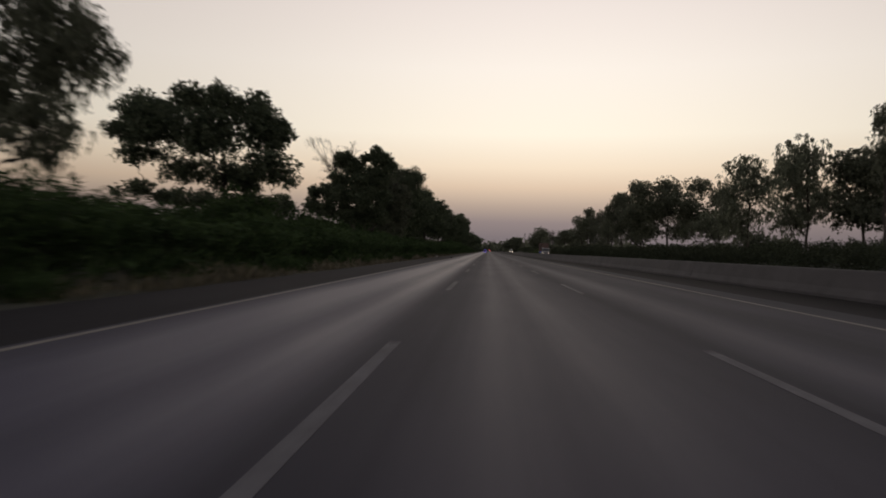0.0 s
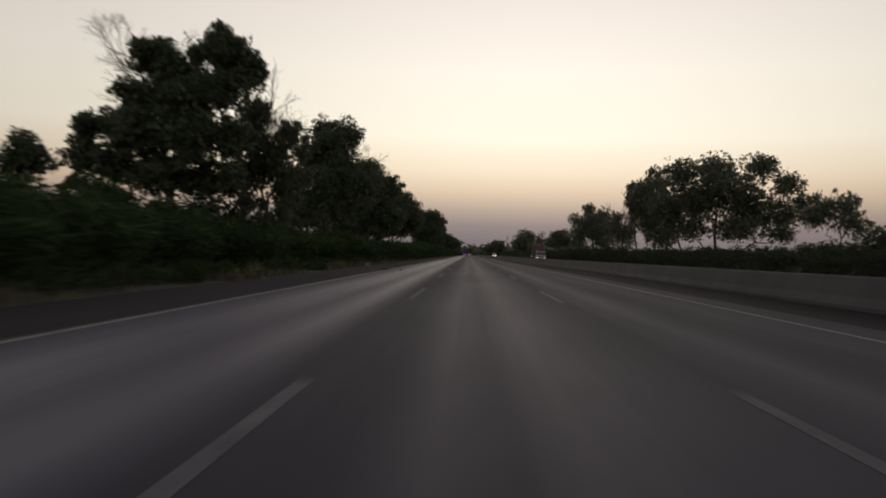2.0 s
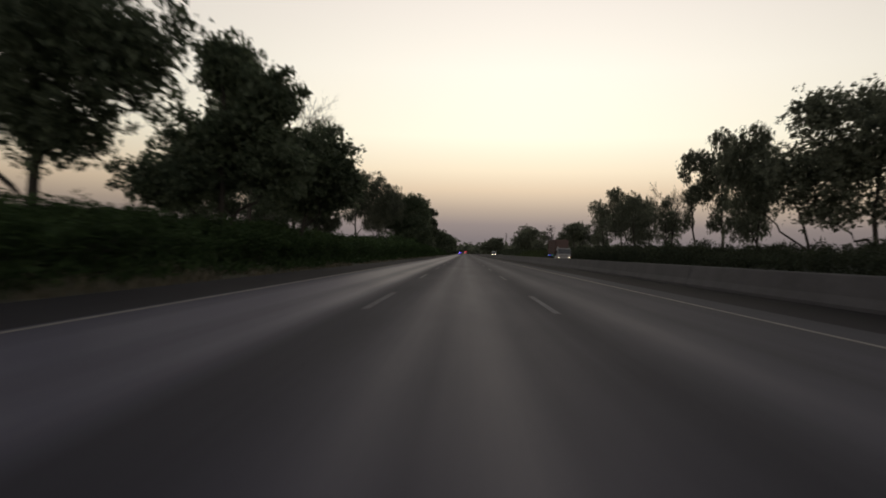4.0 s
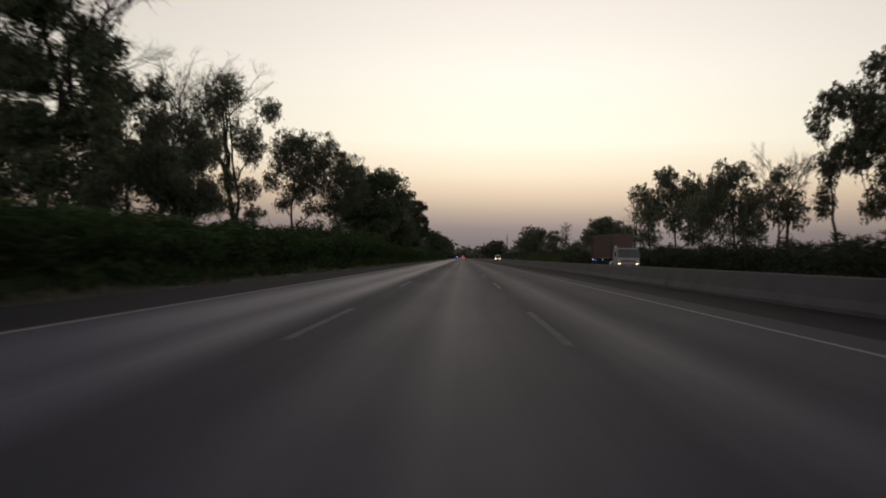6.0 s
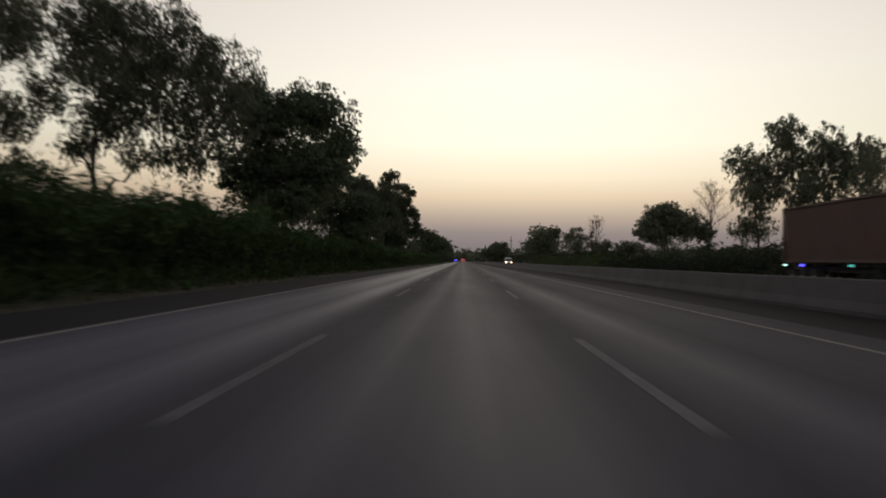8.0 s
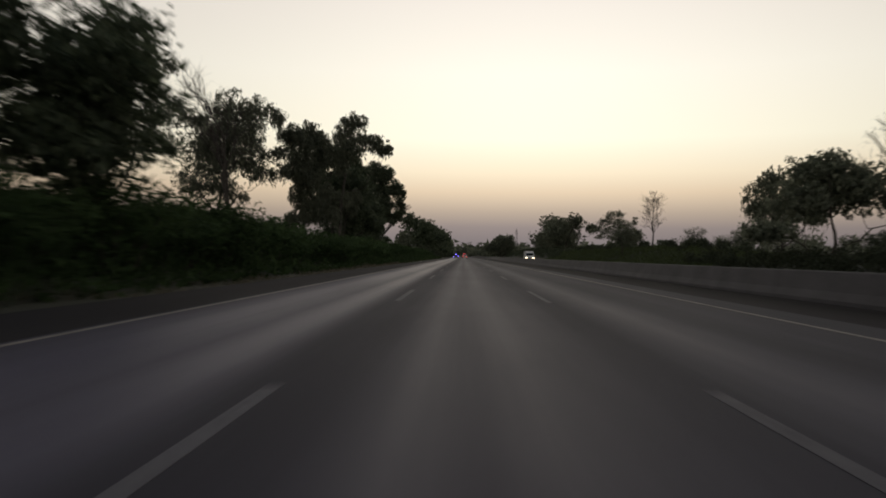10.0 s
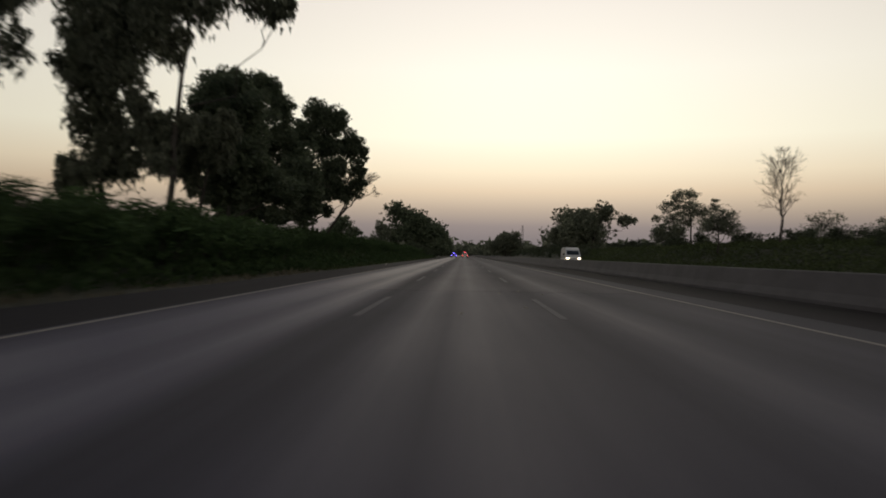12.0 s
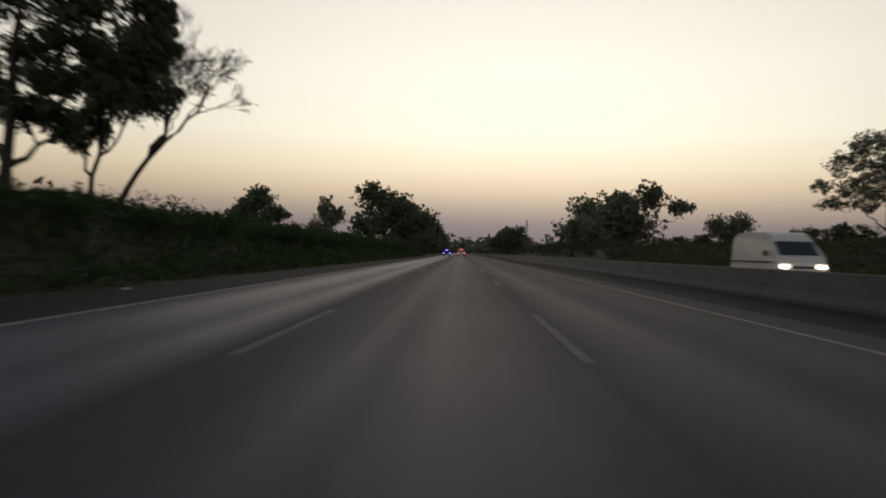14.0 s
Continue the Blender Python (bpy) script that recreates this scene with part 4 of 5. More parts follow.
def blades(name, label, x0, x1, y0, y1, n, tall, mat, seed, keep=0.1):
    rng = np.random.default_rng(seed)
    px, py = rng.uniform(x0, x1, n), rng.uniform(y0, y1, n)
    V = []
    for a, c in zip(px, py):
        k = 0.45 + 0.9 * noise.noise((a * 0.5, c * 0.18, seed)) + 0.4 * noise.noise((a * 1.7, c * 1.1, seed))
        if k < keep:
            continue
        z = ground_z(a, c) - 0.02
        h = tall * k * rng.uniform(0.5, 1.3)
        w = rng.uniform(0.012, 0.03)
        t = rng.uniform(0, math.pi)
        lx, ly = rng.normal(0, 0.3 * h, 2)
        u, v = w * math.cos(t), w * math.sin(t)
        V.append(((a - u, c - v, z), (a + u, c + v, z), (a + u * 0.6 + lx * 0.4, c + v * 0.6 + ly * 0.4, z + h * 0.6), (a + lx, c + ly, z + h)))
    return tagged(new(name, loose_faces(name, np.array(V), mat)), label, "grass", kind="stuff")


blades("dry_grass", "dry straw-coloured grass along the hard shoulder", -10.9, -8.35, 2, 150, 14000, 0.55, M_STRAW, 3)
blades("sparse_dry_grass", "short sparse dry grass along the hard shoulder", -10.4, -8.35, 150, 395, 12000, 0.32, M_STRAW, 13)
blades("bank_grass", "dull green grass over the roadside bank", -16.5, -8.4, 395, 560, 32000, 0.55, M_GREENGRASS, 4)
herbs("bank_weeds", "low green weeds covering the roadside bank", -17, -9.0, 392, 600, 48000, 0.24, 0.8, M_SHRUB, 5)
herbs("verge_weeds", "tangled low weeds at the foot of the shrubs", -12.5, -9.3, 0, 412, 34000, 0.26, 0.9, M_SHRUB, 6)
herbs("far_thicket", "dark scrubby thicket beyond the oncoming carriageway", 29, 42, 20, 385, 34000, 0.30, 1.5, M_SCRUB, 7)
def hedge_mass(name, label, x0, x1, y0, y1, step, high, n, size, mat, seed):
    """A run of bushes grown into one another: one mesh of leaves."""
    rng = np.random.default_rng(seed)
    C, S = [], []
    y = y0
    while y < y1:
        x = rng.uniform(x0, x1)
        h = high * rng.uniform(0.75, 1.2)
        for _ in range(9):
            a, c = x + rng.normal(0, 0.55), y + rng.normal(0, 0.8)
            C.append((a, c, ground_z(a, c) + h * rng.uniform(0.15, 0.85)))
            S.append(rng.uniform(0.45, 0.8))
        y += step * rng.uniform(0.7, 1.3)
    return tagged(new(name, loose_faces(name, leaf_cards(rng, np.array(C), np.array(S), n, size, False, None, True), mat)), label, "hedge", kind="stuff")


hedge_mass("far_hedge", "low dense green hedge beyond the oncoming carriageway", 29.4, 31.4, 40, 395, 1.7, 2.0, 46000, 0.26, M_SCRUB, 31)
hedge_mass("tall_hedge", "taller leafy hedge beyond the oncoming carriageway", 30.2, 33.0, 215, 352, 1.2, 3.3, 26000, 0.28, M_SCRUB, 36)
hedge_mass("far_bank_bushes", "scattered low bushes on the bank beyond the oncoming carriageway", 35, 43, 400, 560, 4.5, 2.0, 16000, 0.30, M_SCRUB, 32)
hedge_mass("understorey", "dark bushes crowding below the trees beyond the oncoming carriageway", 36, 50, 20, 350, 0.75, 2.7, 64000, 0.30, M_SCRUB, 27)
# the scrub behind the trees has the haze in its leaf colour too
hedge_mass("far_scrub_line", "low scrub along the flat land behind the trees", 56, 75, 60, 520, 1.5, 3.0, 36000, 0.42, M_HAZED, 28)
herbs("far_bank_weeds", "grassy weeds over the bank beyond the oncoming carriageway", 27.6, 44, 380, 560, 90000, 0.24, 0.7, M_GREENGRASS, 17, -0.5)
herbs("field_scrub", "low scrub on the flat land behind the trees", 48, 130, 60, 900, 60000, 0.5, 1.6, M_HAZED, 8, 0.3)
herbs("left_field_scrub", "low scrub on the flat land behind the roadside trees", -70, -26, 60, 900, 32000, 0.6, 3.0, M_HAZED, 9, 0.3)
hedge_mass("far_verge_bushes", "low bushes closing in on the far hard shoulder", -14.5, -10.0, 560, 1100, 1.6, 2.3, 12000, 0.55, M_SCRUB, 33)
hedge_mass("far_median_bushes", "low bushes beyond the far end of the oncoming carriageway", 29.5, 36, 540, 1100, 1.6, 2.6, 12000, 0.55, M_SCRUB, 34)
hedge_mass("bank_bushes", "small leafy bushes on top of the roadside bank", -21.5, -17.5, 436, 470, 4.2, 1.7, 2400, 0.16, M_SHRUB, 35)
herbs("distant_wood", "far wood closing the end of the road in the haze", -260, 320, 1150, 1260, 9000, 6.0, 15, M_HAZED, 10)

# ---- vehicles ----
M_WHITE = mottled("white_car_paint", (0.15, 0.15, 0.16), (0.27, 0.27, 0.285), 1.2, 0.35, 0.02, 0.5, coords="object")
M_RUST = mottled("container_paint", (0.044, 0.026, 0.024), (0.074, 0.041, 0.036), 0.6, 0.65, 0.15, 0.4, coords="object")
M_BUMPER = mottled("maroon_bumper", (0.040, 0.028, 0.030), (0.085, 0.062, 0.066), 1.5, 0.6, 0.05, 0.4, coords="object")
M_AMBER = material("amber_plastic", (0.45, 0.16, 0.02), 0.35)[0]
M_STEEL = mottled("dark_chassis", (0.015, 0.015, 0.016), (0.045, 0.042, 0.040), 1.5, 0.7, 0.2, 0.4, coords="object")
M_RUBBER = mottled("tyre_rubber", (0.012, 0.012, 0.012), (0.028, 0.027, 0.026), 4.0, 0.85, 0.3, 0.3, coords="object")
M_CHROME = mottled("dull_metal", (0.35, 0.35, 0.36), (0.55, 0.55, 0.55), 3.0, 0.4, 0.05, 0.5, 0.8, coords="object")
# pale grey base colour stands in for the sky mirrored in the panes
M_SKYPANE = mottled("sky_toned_glass", (0.20, 0.20, 0.215), (0.30, 0.30, 0.31), 2.0, 0.25, 0.02, 0.5, coords="object")
M_GLASS = material("tinted_glass", (0.012, 0.014, 0.017), 0.06, 0, 0.6)[0]
M_PLATE = mottled("plate", (0.5, 0.5, 0.45), (0.6, 0.6, 0.55), 6.0, 0.5, 0.02, coords="object")
M_HEAD = lamp_glow("headlamp_light", (1.0, 0.86, 0.62), 2.2)
M_HEADV = lamp_glow("van_headlamp_light", (1.0, 0.80, 0.55), 8.0)
M_TAIL = lamp_glow("tail_light", (1.0, 0.10, 0.07), 3.0)
M_BLUE = lamp_glow("blue_beacon", (0.20, 0.14, 1.0), 6.0)
M_GREEN = lamp_glow("pale_green_marker", (0.55, 0.95, 0.80), 1.6)
M_TEAL = lamp_glow("teal_marker", (0.10, 0.55, 0.50), 0.9)
M_BLUEMARK = lamp_glow("blue_marker_light", (0.10, 0.08, 1.0), 3.0)
M_REDBEACON = lamp_glow("red_beacon", (1.0, 0.06, 0.10), 2.6)


def shell(profile, half, tuck=0.0, z_tuck=99.0, bevel=0.05):
    """A body from its side profile of (y, z) points, half its width to either side, drawn in by tuck above z_tuck."""
    bm = bmesh.new()
    sides = []
    for s in (-1, 1):
        sides.append([bm.verts.new((s * (half - (tuck if z > z_tuck else 0.0)), y, z)) for y, z in profile])
    n = len(profile)
    bm.faces.new(sides[0])
    bm.faces.new(sides[1][::-1])
    for i in range(n):
        j = (i + 1) % n
        bm.faces.new((sides[0][j], sides[0][i], sides[1][i], sides[1][j]))
    bmesh.ops.recalc_face_normals(bm, faces=bm.faces[:])
    if bevel:
        bmesh.ops.bevel(bm, geom=bm.edges[:], offset=bevel, segments=2, affect="EDGES", clamp_overlap=True)
    return bm


def panel(corners, thick=0.012):
    """A thin pane on four corners, given a thickness."""
    bm = bmesh.new()
    f = bm.faces.new([bm.verts.new(c) for c in corners])
    nrm = Vector(corners[1]) - Vector(corners[0])
    nrm = nrm.cross(Vector(corners[2]) - Vector(corners[0])).normalized()
    r = bmesh.ops.extrude_face_region(bm, geom=[f])
    bmesh.ops.translate(bm, verts=[v for v in r["geom"] if isinstance(v, bmesh.types.BMVert)], vec=nrm * thick)
    bmesh.ops.recalc_face_normals(bm, faces=bm.faces[:])
    return bm


def ring(r_out, r_in, half, sides=24):
    """A wheel ring about the x axis, with rounded shoulders."""
    bm = bmesh.new()
    prof = [(-half, r_in), (-half, r_out * 0.94), (-half * 0.8, r_out), (half * 0.8, r_out), (half, r_out * 0.94), (half, r_in)]
    loops = []
    for i in range(sides):
        a = 2 * math.pi * i / sides
        loops.append([bm.verts.new((x, r * math.cos(a), r * math.sin(a))) for x, r in prof])
    for i in range(sides):
        p, q = loops[i], loops[(i + 1) % sides]
        for k in range(len(prof)):
            m = (k + 1) % len(prof)
            bm.faces.new((p[k], p[m], q[m], q[k]))
    bmesh.ops.recalc_face_normals(bm, faces=bm.faces[:])
    return bm


def disc(r, x0, x1, sides=20):
    bm = bmesh.new()
    bmesh.ops.create_cone(bm, cap_ends=True, segments=sides, radius1=r, radius2=r * 0.8, depth=x1 - x0, matrix=Matrix.Translation(((x0 + x1) / 2, 0, 0)) @ Matrix.Rotation(math.pi / 2, 4, "Y"))
    return bm


def wheel(parent, x, y, r, wide):
    w = new("wheel")
    w.parent = parent
    w.matrix_basis = pose(x, y, r)
    part("tyre", ring(r, r * 0.56, wide / 2), M_RUBBER, w)
    part("rim", disc(r * 0.57, -wide * 0.35, wide * 0.35), M_CHROME, w, "dull metal rim")
    return w


def cylinder(a, b, r, sides=12):
    bm = bmesh.new()
    a, b = Vector(a), Vector(b)
    m = Matrix.Translation((a + b) / 2) @ (b - a).to_track_quat("Z", "Y").to_matrix().to_4x4()
    bmesh.ops.create_cone(bm, cap_ends=True, segments=sides, radius1=r, radius2=r, depth=(b - a).length, matrix=m)
    return bm


def container_truck(x, y):
    """Cab to the front at y = 0, the load behind it along +y."""
    t = tagged(new("container_truck"), "white cab truck hauling a rusty brown shipping container, headlamps lit", "truck")
    t.matrix_basis = pose(x, y, 0)
    cab = part("cab", shell([(0.05, 0.50), (0.0, 0.95), (0.04, 1.45), (0.26, 2.32), (0.42, 2.48), (1.85, 2.50), (1.95, 2.35), (1.95, 0.75), (1.35, 0.72), (1.2, 0.5)], 1.15, 0.06, 1.5), M_WHITE, t, "white cab with a low roof")
    cab.matrix_basis = pose(0, -0.65, 0) @ Matrix.Diagonal((1.07, 1.25, 1.0, 1.0))
    part("windscreen", panel([(-1.06, 0.022, 1.42), (1.06, 0.022, 1.42), (1.02, 0.222, 2.24), (-1.02, 0.222, 2.24)], 0.03), M_GLASS, cab, "wide windscreen")
    part("window_post", box(-0.03, 0.03, -0.02, 0.02, 0.0, 0.84), M_STEEL, cab).matrix_basis = pose(0.0, 0.0, 1.40, -13.6, 0, 0)
    for s in (-1, 1):
        part("side_window", panel([(s * 1.098, 0.38, 1.52), (s * 1.098, 1.35, 1.52), (s * 1.098, 1.35, 2.2), (s * 1.098, 0.50, 2.2)], 0.02), M_GLASS, cab, "dark side window")
        mir = part("mirror", box(s * 1.28 - 0.09, s * 1.28 + 0.09, 0.10, 0.17, 1.55, 2.0, 0.02), M_STEEL, cab, "black wing mirror")
        part("mirror_arm", cylinder((s * 1.10, 0.25, 2.02), (s * 1.28, 0.14, 2.0), 0.018, 6), M_STEEL, mir)
        part("headlight", box(s * 0.90 - 0.12, s * 0.90 + 0.12, -0.04, 0.06, 0.70, 0.79, 0.02), M_HEAD, cab, "lit headlamp")
        part("wiper", cylinder((s * 0.5 - 0.3, 0.0, 1.50), (s * 0.5 + 0.2, 0.03, 1.62), 0.012, 5), M_STEEL, cab)
        part("mudguard", shell([(1.3, 0.72), (1.35, 0.98), (2.35, 1.0), (2.5, 0.70), (2.4, 0.68), (2.3, 0.9), (1.42, 0.88)], 0.17, bevel=0), M_WHITE, t, "white mudguard").matrix_basis = pose(s * 1.0, 0, 0)
    part("grille", box(-0.80, 0.80, -0.02, 0.05, 0.98, 1.12, 0.015), M_STEEL, cab, "dark grille")
    part("bumper", box(-1.16, 1.16, -0.10, 0.10, 0.36, 0.66, 0.03), M_BUMPER, cab, "dull maroon bumper")
    for s in (-1, 1):
        part("indicator", box(s * 1.10 - 0.05, s * 1.10 + 0.05, -0.05, 0.06, 0.70, 0.86, 0.015), M_AMBER, cab, "amber indicator")
        part("grab_rail", cylinder((s * 0.75, -0.03, 1.28), (s * 0.25, -0.03, 1.28), 0.015, 6), M_STEEL, cab)
    part("number_plate", box(-0.26, 0.26, -0.118, -0.105, 0.42, 0.54), M_PLATE, cab, "pale number plate")
    part("sun_visor", box(-0.98, 0.98, 0.06, 0.28, 2.31, 2.36, 0.015), M_WHITE, cab)
    for s in (-1, 1):
        part("chassis_rail", box(s * 0.42 - 0.05, s * 0.42 + 0.05, 0.6, 15.6, 0.82, 1.10, 0.01), M_STEEL, t)
    part("air_stack", cylinder((-0.85, 2.15, 0.9), (-0.85, 2.15, 2.75), 0.10), M_CHROME, t, "silver intake stack behind the cab")
    for k in range(5):
        part("hose", ring(0.13, 0.09, 0.03, 14), M_CHROME, t).matrix_basis = pose(-0.62, 2.15, 1.35 + 0.22 * k)
    part("fuel_tank", cylinder((-0.95, 2.6, 0.72), (-0.95, 3.7, 0.72), 0.30, 16), M_CHROME, t, "silver fuel tank")
    part("landing_leg", box(-0.85, -0.70, 6.5, 6.65, 0.25, 1.1, 0.01), M_STEEL, t)
    # corrugated container
    y0, y1, z0, z1, h = 2.9, 15.1, 1.28, 4.16, 1.22
    load = tagged(new("shipping_container"), "rusty brown corrugated shipping container on the truck's trailer", "container")
    load.matrix_basis = pose(x, y, 0)
    for s in (-1, 1):
        V, F, pts = [], [], []
        yy = y0 + 0.12
        while yy < y1 - 0.3:
            pts += [(yy, 0.0), (yy + 0.07, 0.0), (yy + 0.14, -0.036), (yy + 0.21, -0.036)]
            yy += 0.28
        for py, off in pts:
            for z in (z0 + 0.12, z1 - 0.10):
                V.append((s * (h - 0.01 + off), py, z))
        for i in range(len(pts) - 1):
            F.append((2 * i, 2 * i + 1, 2 * i + 3, 2 * i + 2))
        side_wall = piece("side_wall", mesh_of("side_wall", V, F, M_RUST), load)
        part("bottom_rail", box(s * h - 0.06, s * h + 0.02, y0, y1, z0, z0 + 0.14, 0.01), M_RUST, load)
        part("top_rail", box(s * h - 0.06, s * h + 0.02, y0, y1, z1 - 0.11, z1, 0.01), M_RUST, load)
        for yy in (y0, y1 - 0.15):
            part("corner_post", box(s * h - 0.13, s * h + 0.025, yy - 0.005, yy + 0.155, z0 + 0.005, z1 + 0.005, 0.01), M_RUST, load)
    part("front_wall", box(-h + 0.1, h - 0.1, y0 + 0.02, y0 + 0.07, z0, z1 - 0.02), M_RUST, load)
    for s in (-1, 1):
        part("container_door", box(s * 0.58 - 0.55, s * 0.58 + 0.55, y1 - 0.07, y1 - 0.02, z0 + 0.1, z1 - 0.08, 0.01), M_RUST, load)
    part("roof_sheet", box(-h + 0.03, h - 0.03, y0 + 0.03, y1 - 0.03, z1 - 0.06, z1 - 0.02), M_RUST, load)
    part("floor_frame", box(-h + 0.05, h - 0.05, y0 + 0.03, y1 - 0.03, z0 - 0.06, z0 + 0.06), M_STEEL, load)
    for s in (-1, 1):
        part("bolster", box(s * 0.8 - 0.45, s * 0.8 + 0.45, y0 + 1.0, y0 + 1.2, 1.08, 1.24), M_STEEL, t)
        part("bolster", box(s * 0.8 - 0.45, s * 0.8 + 0.45, y1 - 1.4, y1 - 1.2, 1.08, 1.24), M_STEEL, t)
        wheel(t, s * 0.98, 0.50, 0.48, 0.28)
        for yy in (3.6, 4.8, 12.0, 13.2, 14.4):
            wheel(t, s * 0.92, yy, 0.48, 0.5)
    for yy, mt, txt in ((14.95, M_GREEN, "pale lit side marker"), (12.9, M_BLUEMARK, "blue lit side marker"), (8.0, M_TEAL, "teal lit side marker")):
        part("side_marker", box(-1.25, -1.17, yy, yy + 0.24, 1.10, 1.20, 0.01), mt, t, txt)
    return t


M_VAN = mottled("white_van_paint", (0.30, 0.30, 0.31), (0.42, 0.42, 0.43), 1.2, 0.35, 0.02, 0.5, coords="object")


def passenger_van(x, y):
    t = tagged(new("passenger_van"), "white high-roof passenger van with both headlamps lit", "van")
    t.matrix_basis = pose(x, y, 0)
    body = part("body", shell([(0.10, 0.32), (0.0, 0.55), (0.03, 0.92), (0.12, 1.06), (0.26, 1.18), (0.98, 1.80), (1.22, 1.98), (1.62, 2.11), (4.4, 2.13), (4.66, 2.02), (4.80, 1.70), (4.86, 0.9), (4.82, 0.35)], 0.88, 0.10, 1.1, 0.085), M_VAN, t)
    part("windscreen", panel([(-0.69, 0.335, 1.27), (0.69, 0.335, 1.27), (0.66, 0.895, 1.752), (-0.66, 0.895, 1.752)], 0.02), M_GLASS, body, "dark sloping windscreen")
    for s in (-1, 1):
        for a, c in ((1.0, 1.75), (1.9, 3.1), (3.2, 4.4)):
            part("side_window", panel([(s * 0.784, a, 1.27), (s * 0.784, c, 1.27), (s * 0.782, c, 1.76), (s * 0.782, a + (0.45 if a < 1.5 else 0), 1.76)], 0.012), M_GLASS if a < 1.5 else M_SKYPANE, body)
        part("headlight", box(s * 0.64 - 0.15, s * 0.64 + 0.13, -0.02, 0.12, 0.80, 0.93, 0.03), M_HEADV, body, "lit headlamp")
        part("mirror", box(s * 0.98 - 0.09, s * 0.98 + 0.09, 0.85, 0.95, 1.22, 1.42, 0.03), M_STEEL, body)
        part("side_stripe", box(s * 0.885 - 0.006, s * 0.885 + 0.006, 0.55, 4.7, 0.98, 1.04), M_STEEL, body, "thin dark stripe along the side")
        wheel(t, s * 0.75, 0.85, 0.32, 0.2)
        wheel(t, s * 0.75, 3.75, 0.32, 0.2)
    part("grille", box(-0.40, 0.40, -0.02, 0.06, 0.80, 0.88, 0.01), M_STEEL, body)
    part("bumper", box(-0.84, 0.84, -0.08, 0.10, 0.34, 0.58, 0.04), M_VAN, body)
    part("number_plate", box(-0.22, 0.22, -0.095, -0.082, 0.42, 0.53), M_PLATE, body)
    return t


def patrol_car(x, y, pickup):
    """Seen from behind: the rear at y = 0."""
    if pickup:
        t = tagged(new("escort_pickup"), "white escort pickup with red beacons and lit tail lamps", "pickup")
        prof = [(0.0, 0.45), (0.0, 1.05), (1.7, 1.08), (1.85, 1.72), (3.2, 1.75), (3.95, 1.12), (5.0, 1.0), (5.1, 0.45)]
        half, roof, back = 0.90, 1.78, 1.9
    else:
        t = tagged(new("patrol_car"), "dark patrol car with a bright blue beacon bar on the asphalt", "car")
        prof = [(0.0, 0.35), (0.0, 0.95), (0.75, 1.02), (1.35, 1.42), (2.5, 1.45), (3.35, 1.0), (4.4, 0.85), (4.5, 0.35)]
        half, roof, back = 0.86, 1.47, 1.4
    t.matrix_basis = pose(x, y, 0)
    body = part("body", shell(prof, half, 0.10, 1.2, 0.06), M_WHITE if pickup else M_STEEL, t)
    z0, z1 = (1.18, 1.66) if pickup else (1.07, 1.36)
    p0, p1 = (1.72, 1.83) if pickup else (0.80, 1.26)
    part("rear_window", panel([(half - 0.2, p0, z0), (-half + 0.2, p0, z0), (-half + 0.22, p1, z1), (half - 0.22, p1, z1)], 0.02), M_GLASS, body)
    for s in (-1, 1):
        part("tail_lamp", box(s * (half - 0.13) - 0.10, s * (half - 0.13) + 0.10, -0.03, 0.06, 0.72, 0.92, 0.02), M_TAIL if pickup else M_BLUE, body, "lit rear lamp")
        wheel(t, s * (half - 0.12), 0.85, 0.33, 0.2)
        wheel(t, s * (half - 0.12), (4.1 if pickup else 3.55), 0.33, 0.2)
        part("beacon", box(s * 0.20 - 0.17, s * 0.20 + 0.17, back + 0.1, back + 0.35, roof, roof + 0.11, 0.03), M_REDBEACON if pickup else M_BLUE, body, "lit beacon")
    part("bumper", box(-half, half, -0.07, 0.1, 0.42, 0.62, 0.03), M_STEEL, body)
    part("number_plate", box(-0.24, 0.24, -0.085, -0.072, 0.46, 0.58), M_PLATE, body)
    return t




def field_fence(xs, y, rise):
    """Thin posts with two strands of wire across the field's edge."""
    t = tagged(new("field_fence"), "low wire fence on thin dark posts at the field's edge", "fence")
    rng = random.Random(61)
    tops = []
    for x in xs:
        z = ground_z(x, y)
        lean = rng.uniform(-0.05, 0.05)
        part("post", cylinder((x, y, z - 0.1), (x + lean, y, z + rise), 0.045, 7), M_STEEL, t)
        tops.append((x + lean, z + rise))
    for drop in (0.08, 0.45):
        V, F = [], []
        tube([np.array([x, y, z - drop]) for x, z in tops], [0.012] * len(tops), 4, V, F)
        piece("wire", mesh_of("wire", V, F, M_STEEL), t)


field_fence([32.6 + 1.35 * q for q in range(9)], 486, 1.35)
container_truck(18.5, 258)
passenger_van(12.4, 436)
patrol_car(-3.0, 594, False)
patrol_car(0.5, 597, True)

# ---- small things ----
M_BAG = mottled("plastic_bag", (0.35, 0.33, 0.31), (0.60, 0.58, 0.55), 6.0, 0.5, 0.4, coords="object")


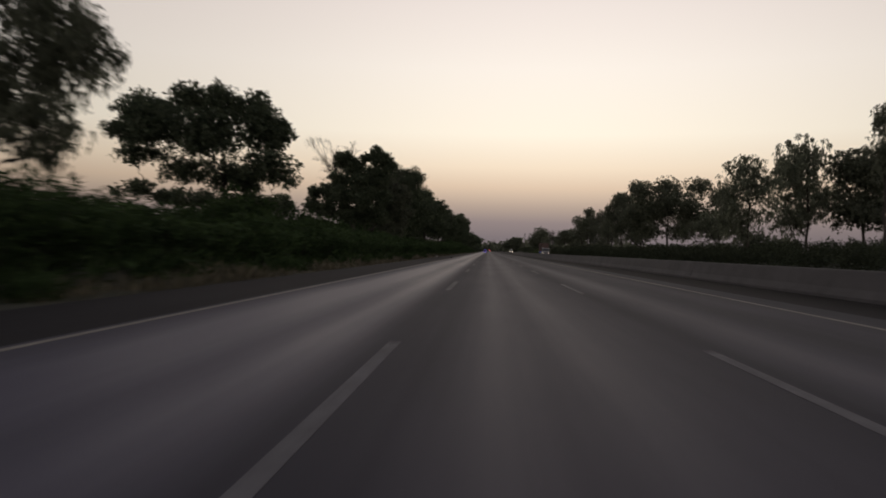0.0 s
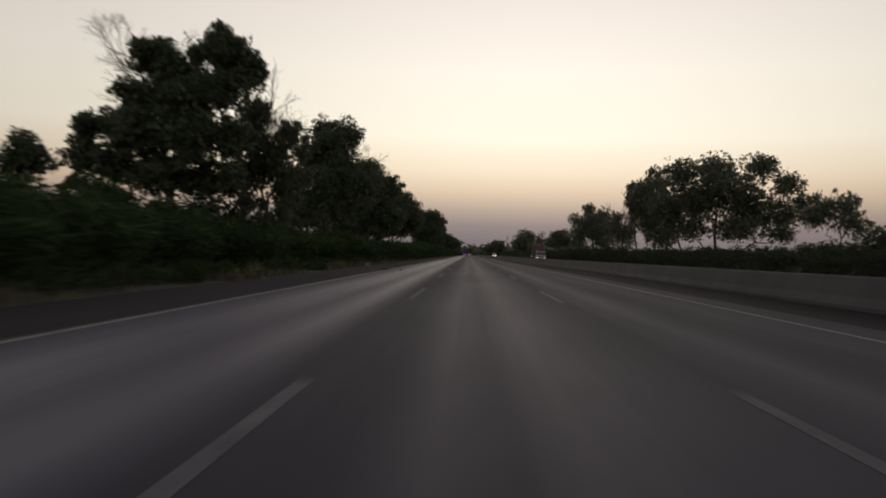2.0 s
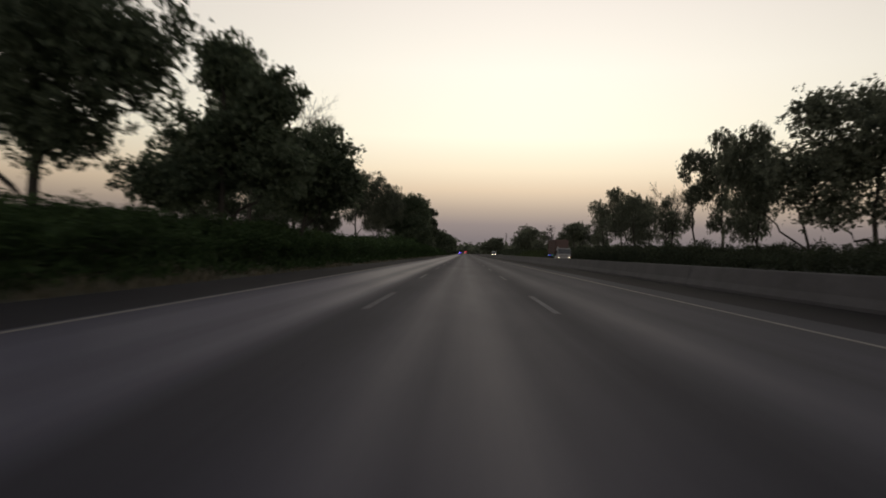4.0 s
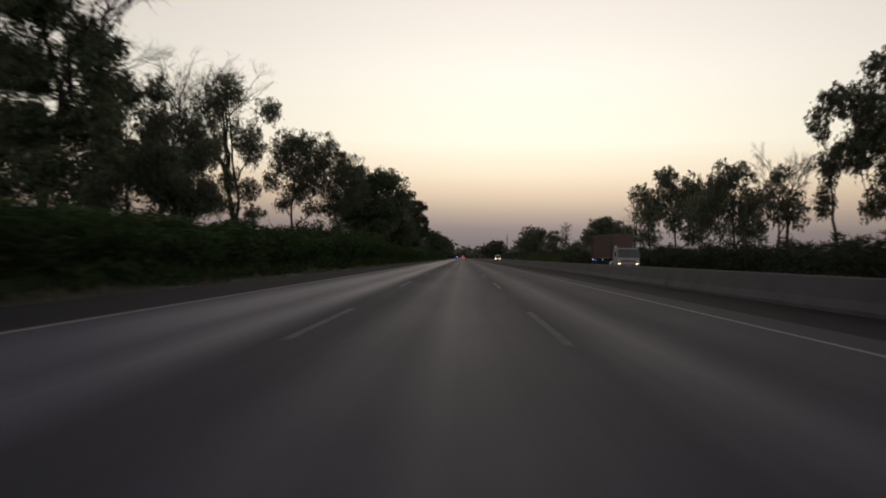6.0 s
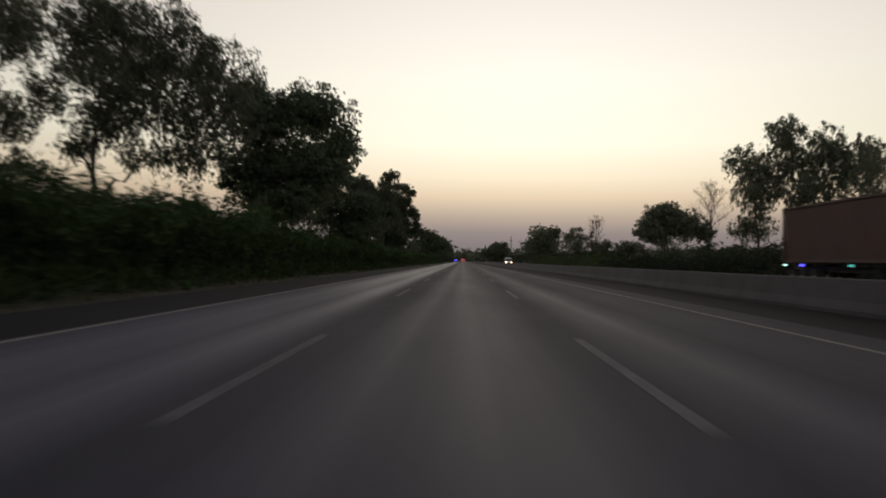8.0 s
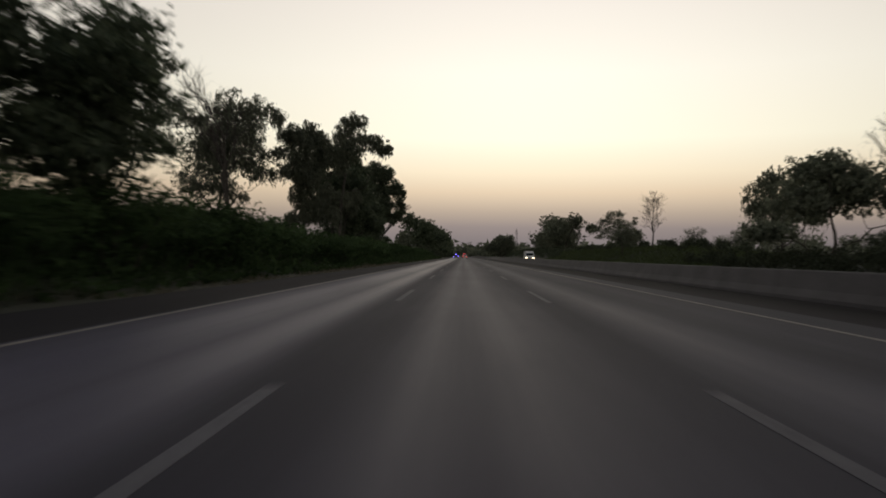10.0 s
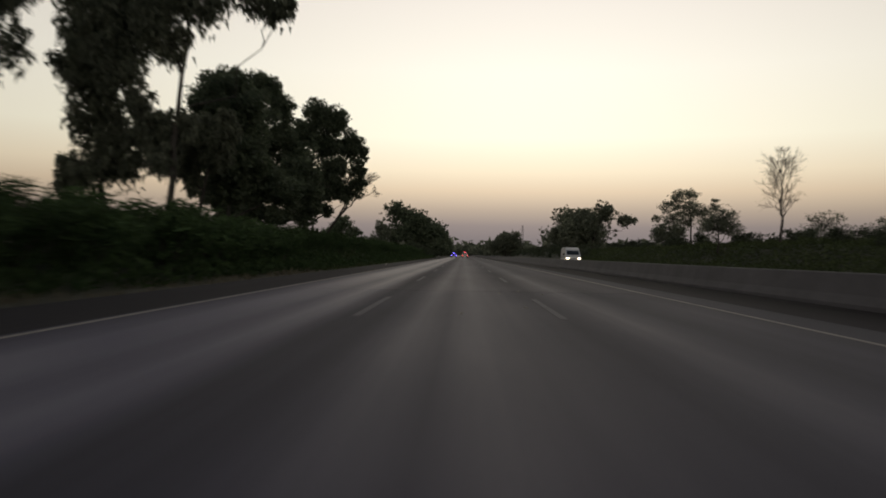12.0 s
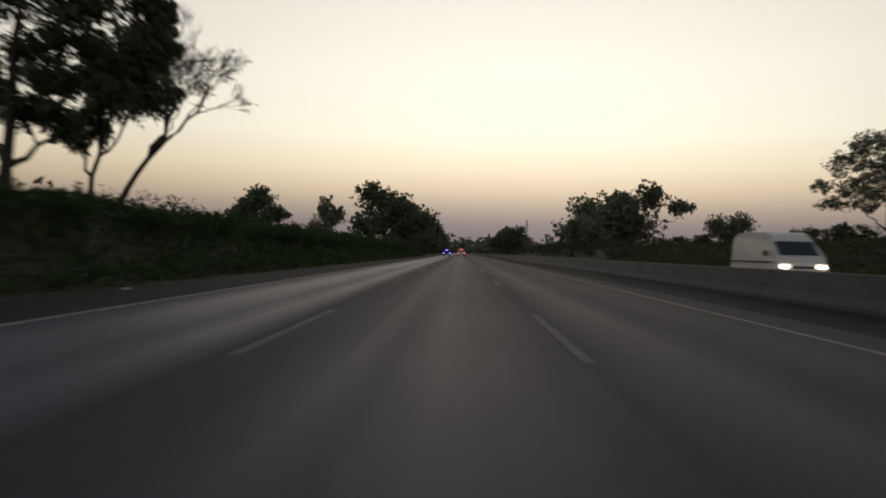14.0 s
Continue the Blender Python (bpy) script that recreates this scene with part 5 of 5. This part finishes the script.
def crumpled(name, x, y, z, size, flat, mat, label, category, seed):
    rng = random.Random(seed)
    bm = bmesh.new()
    bmesh.ops.create_icosphere(bm, subdivisions=3, radius=size)
    for v in bm.verts:
        k = 1 + 0.45 * noise.noise(v.co * (2.2 / size) + Vector((seed, 0, 0)))
        v.co = Vector((v.co.x * k, v.co.y * k * rng.uniform(0.97, 1.03), max(-size * 0.5, v.co.z * k) * flat))
    low = min(v.co.z for v in bm.verts)
    for v in bm.verts:
        v.co.z -= low
    me = bpy.data.meshes.new(name)
    bm.to_mesh(me)
    bm.free()
    me.materials.append(mat)
    ob = tagged(new(name, me), label, category)
    ob.matrix_basis = pose(x, y, z, 0, 0, rng.uniform(0, 360))


crumpled("plastic_bag", -8.7, 119.0, ground_z(-8.7, 119.0), 0.20, 0.8, M_BAG, "pale crumpled plastic bag at the edge of the verge grass", "litter", 1)
crumpled("tyre_shred", -5.73, 105.12, -0.004, 0.20, 0.4, M_RUBBER, "torn black tyre shred beside the edge line", "debris", 2)
crumpled("tyre_shred", -4.6, 103.9, 0.0, 0.10, 0.3, M_RUBBER, "small black tyre shred on the lane", "debris", 3)
crumpled("crushed_carton", -8.38, 86.18, ground_z(-8.38, 86.18), 0.11, 0.3, M_BAG, "flat pale carton beside the hard shoulder", "litter", 4)
crumpled("crushed_carton", -7.85, 428, -0.008, 0.09, 0.3, M_BAG, "flat pale carton on the hard shoulder", "litter", 5)
for k, (x, y) in enumerate(((1.73, 373), (3.19, 377.8), (1.08, 371.5), (2.31, 371.4), (0.02, 363.8), (1.38, 365.7))):
    crumpled("paper_scrap", x, y, 0.0, 0.045, 0.3, M_CREAM, "small pale scrap of paper on the asphalt", "litter", 10 + k)

# a lattice mast far off beside the road
mast = tagged(new("lattice_mast"), "thin steel lattice mast far beyond the trees", "mast")
mast.matrix_basis = pose(42, 900, -0.1)
for s in ((-1, -1), (1, -1), (1, 1), (-1, 1)):
    part("mast_leg", cylinder((s[0] * 1.0, s[1] * 1.0, 0), (s[0] * 0.35, s[1] * 0.35, 23), 0.10, 6), M_STEEL, mast)
for k in range(8):
    r = 1.0 - 0.65 * k / 8
    q = 1.0 - 0.65 * (k + 1) / 8
    z = 23 / 8 * k
    part("brace", cylinder((-r, -r, z), (q, -q, z + 23 / 8), 0.06, 5), M_STEEL, mast)
    part("brace", cylinder((r, -r, z), (-q, -q, z + 23 / 8), 0.06, 5), M_STEEL, mast)
part("crossarm", box(-1.6, 1.6, -0.1, 0.1, 19.5, 19.7), M_STEEL, mast)
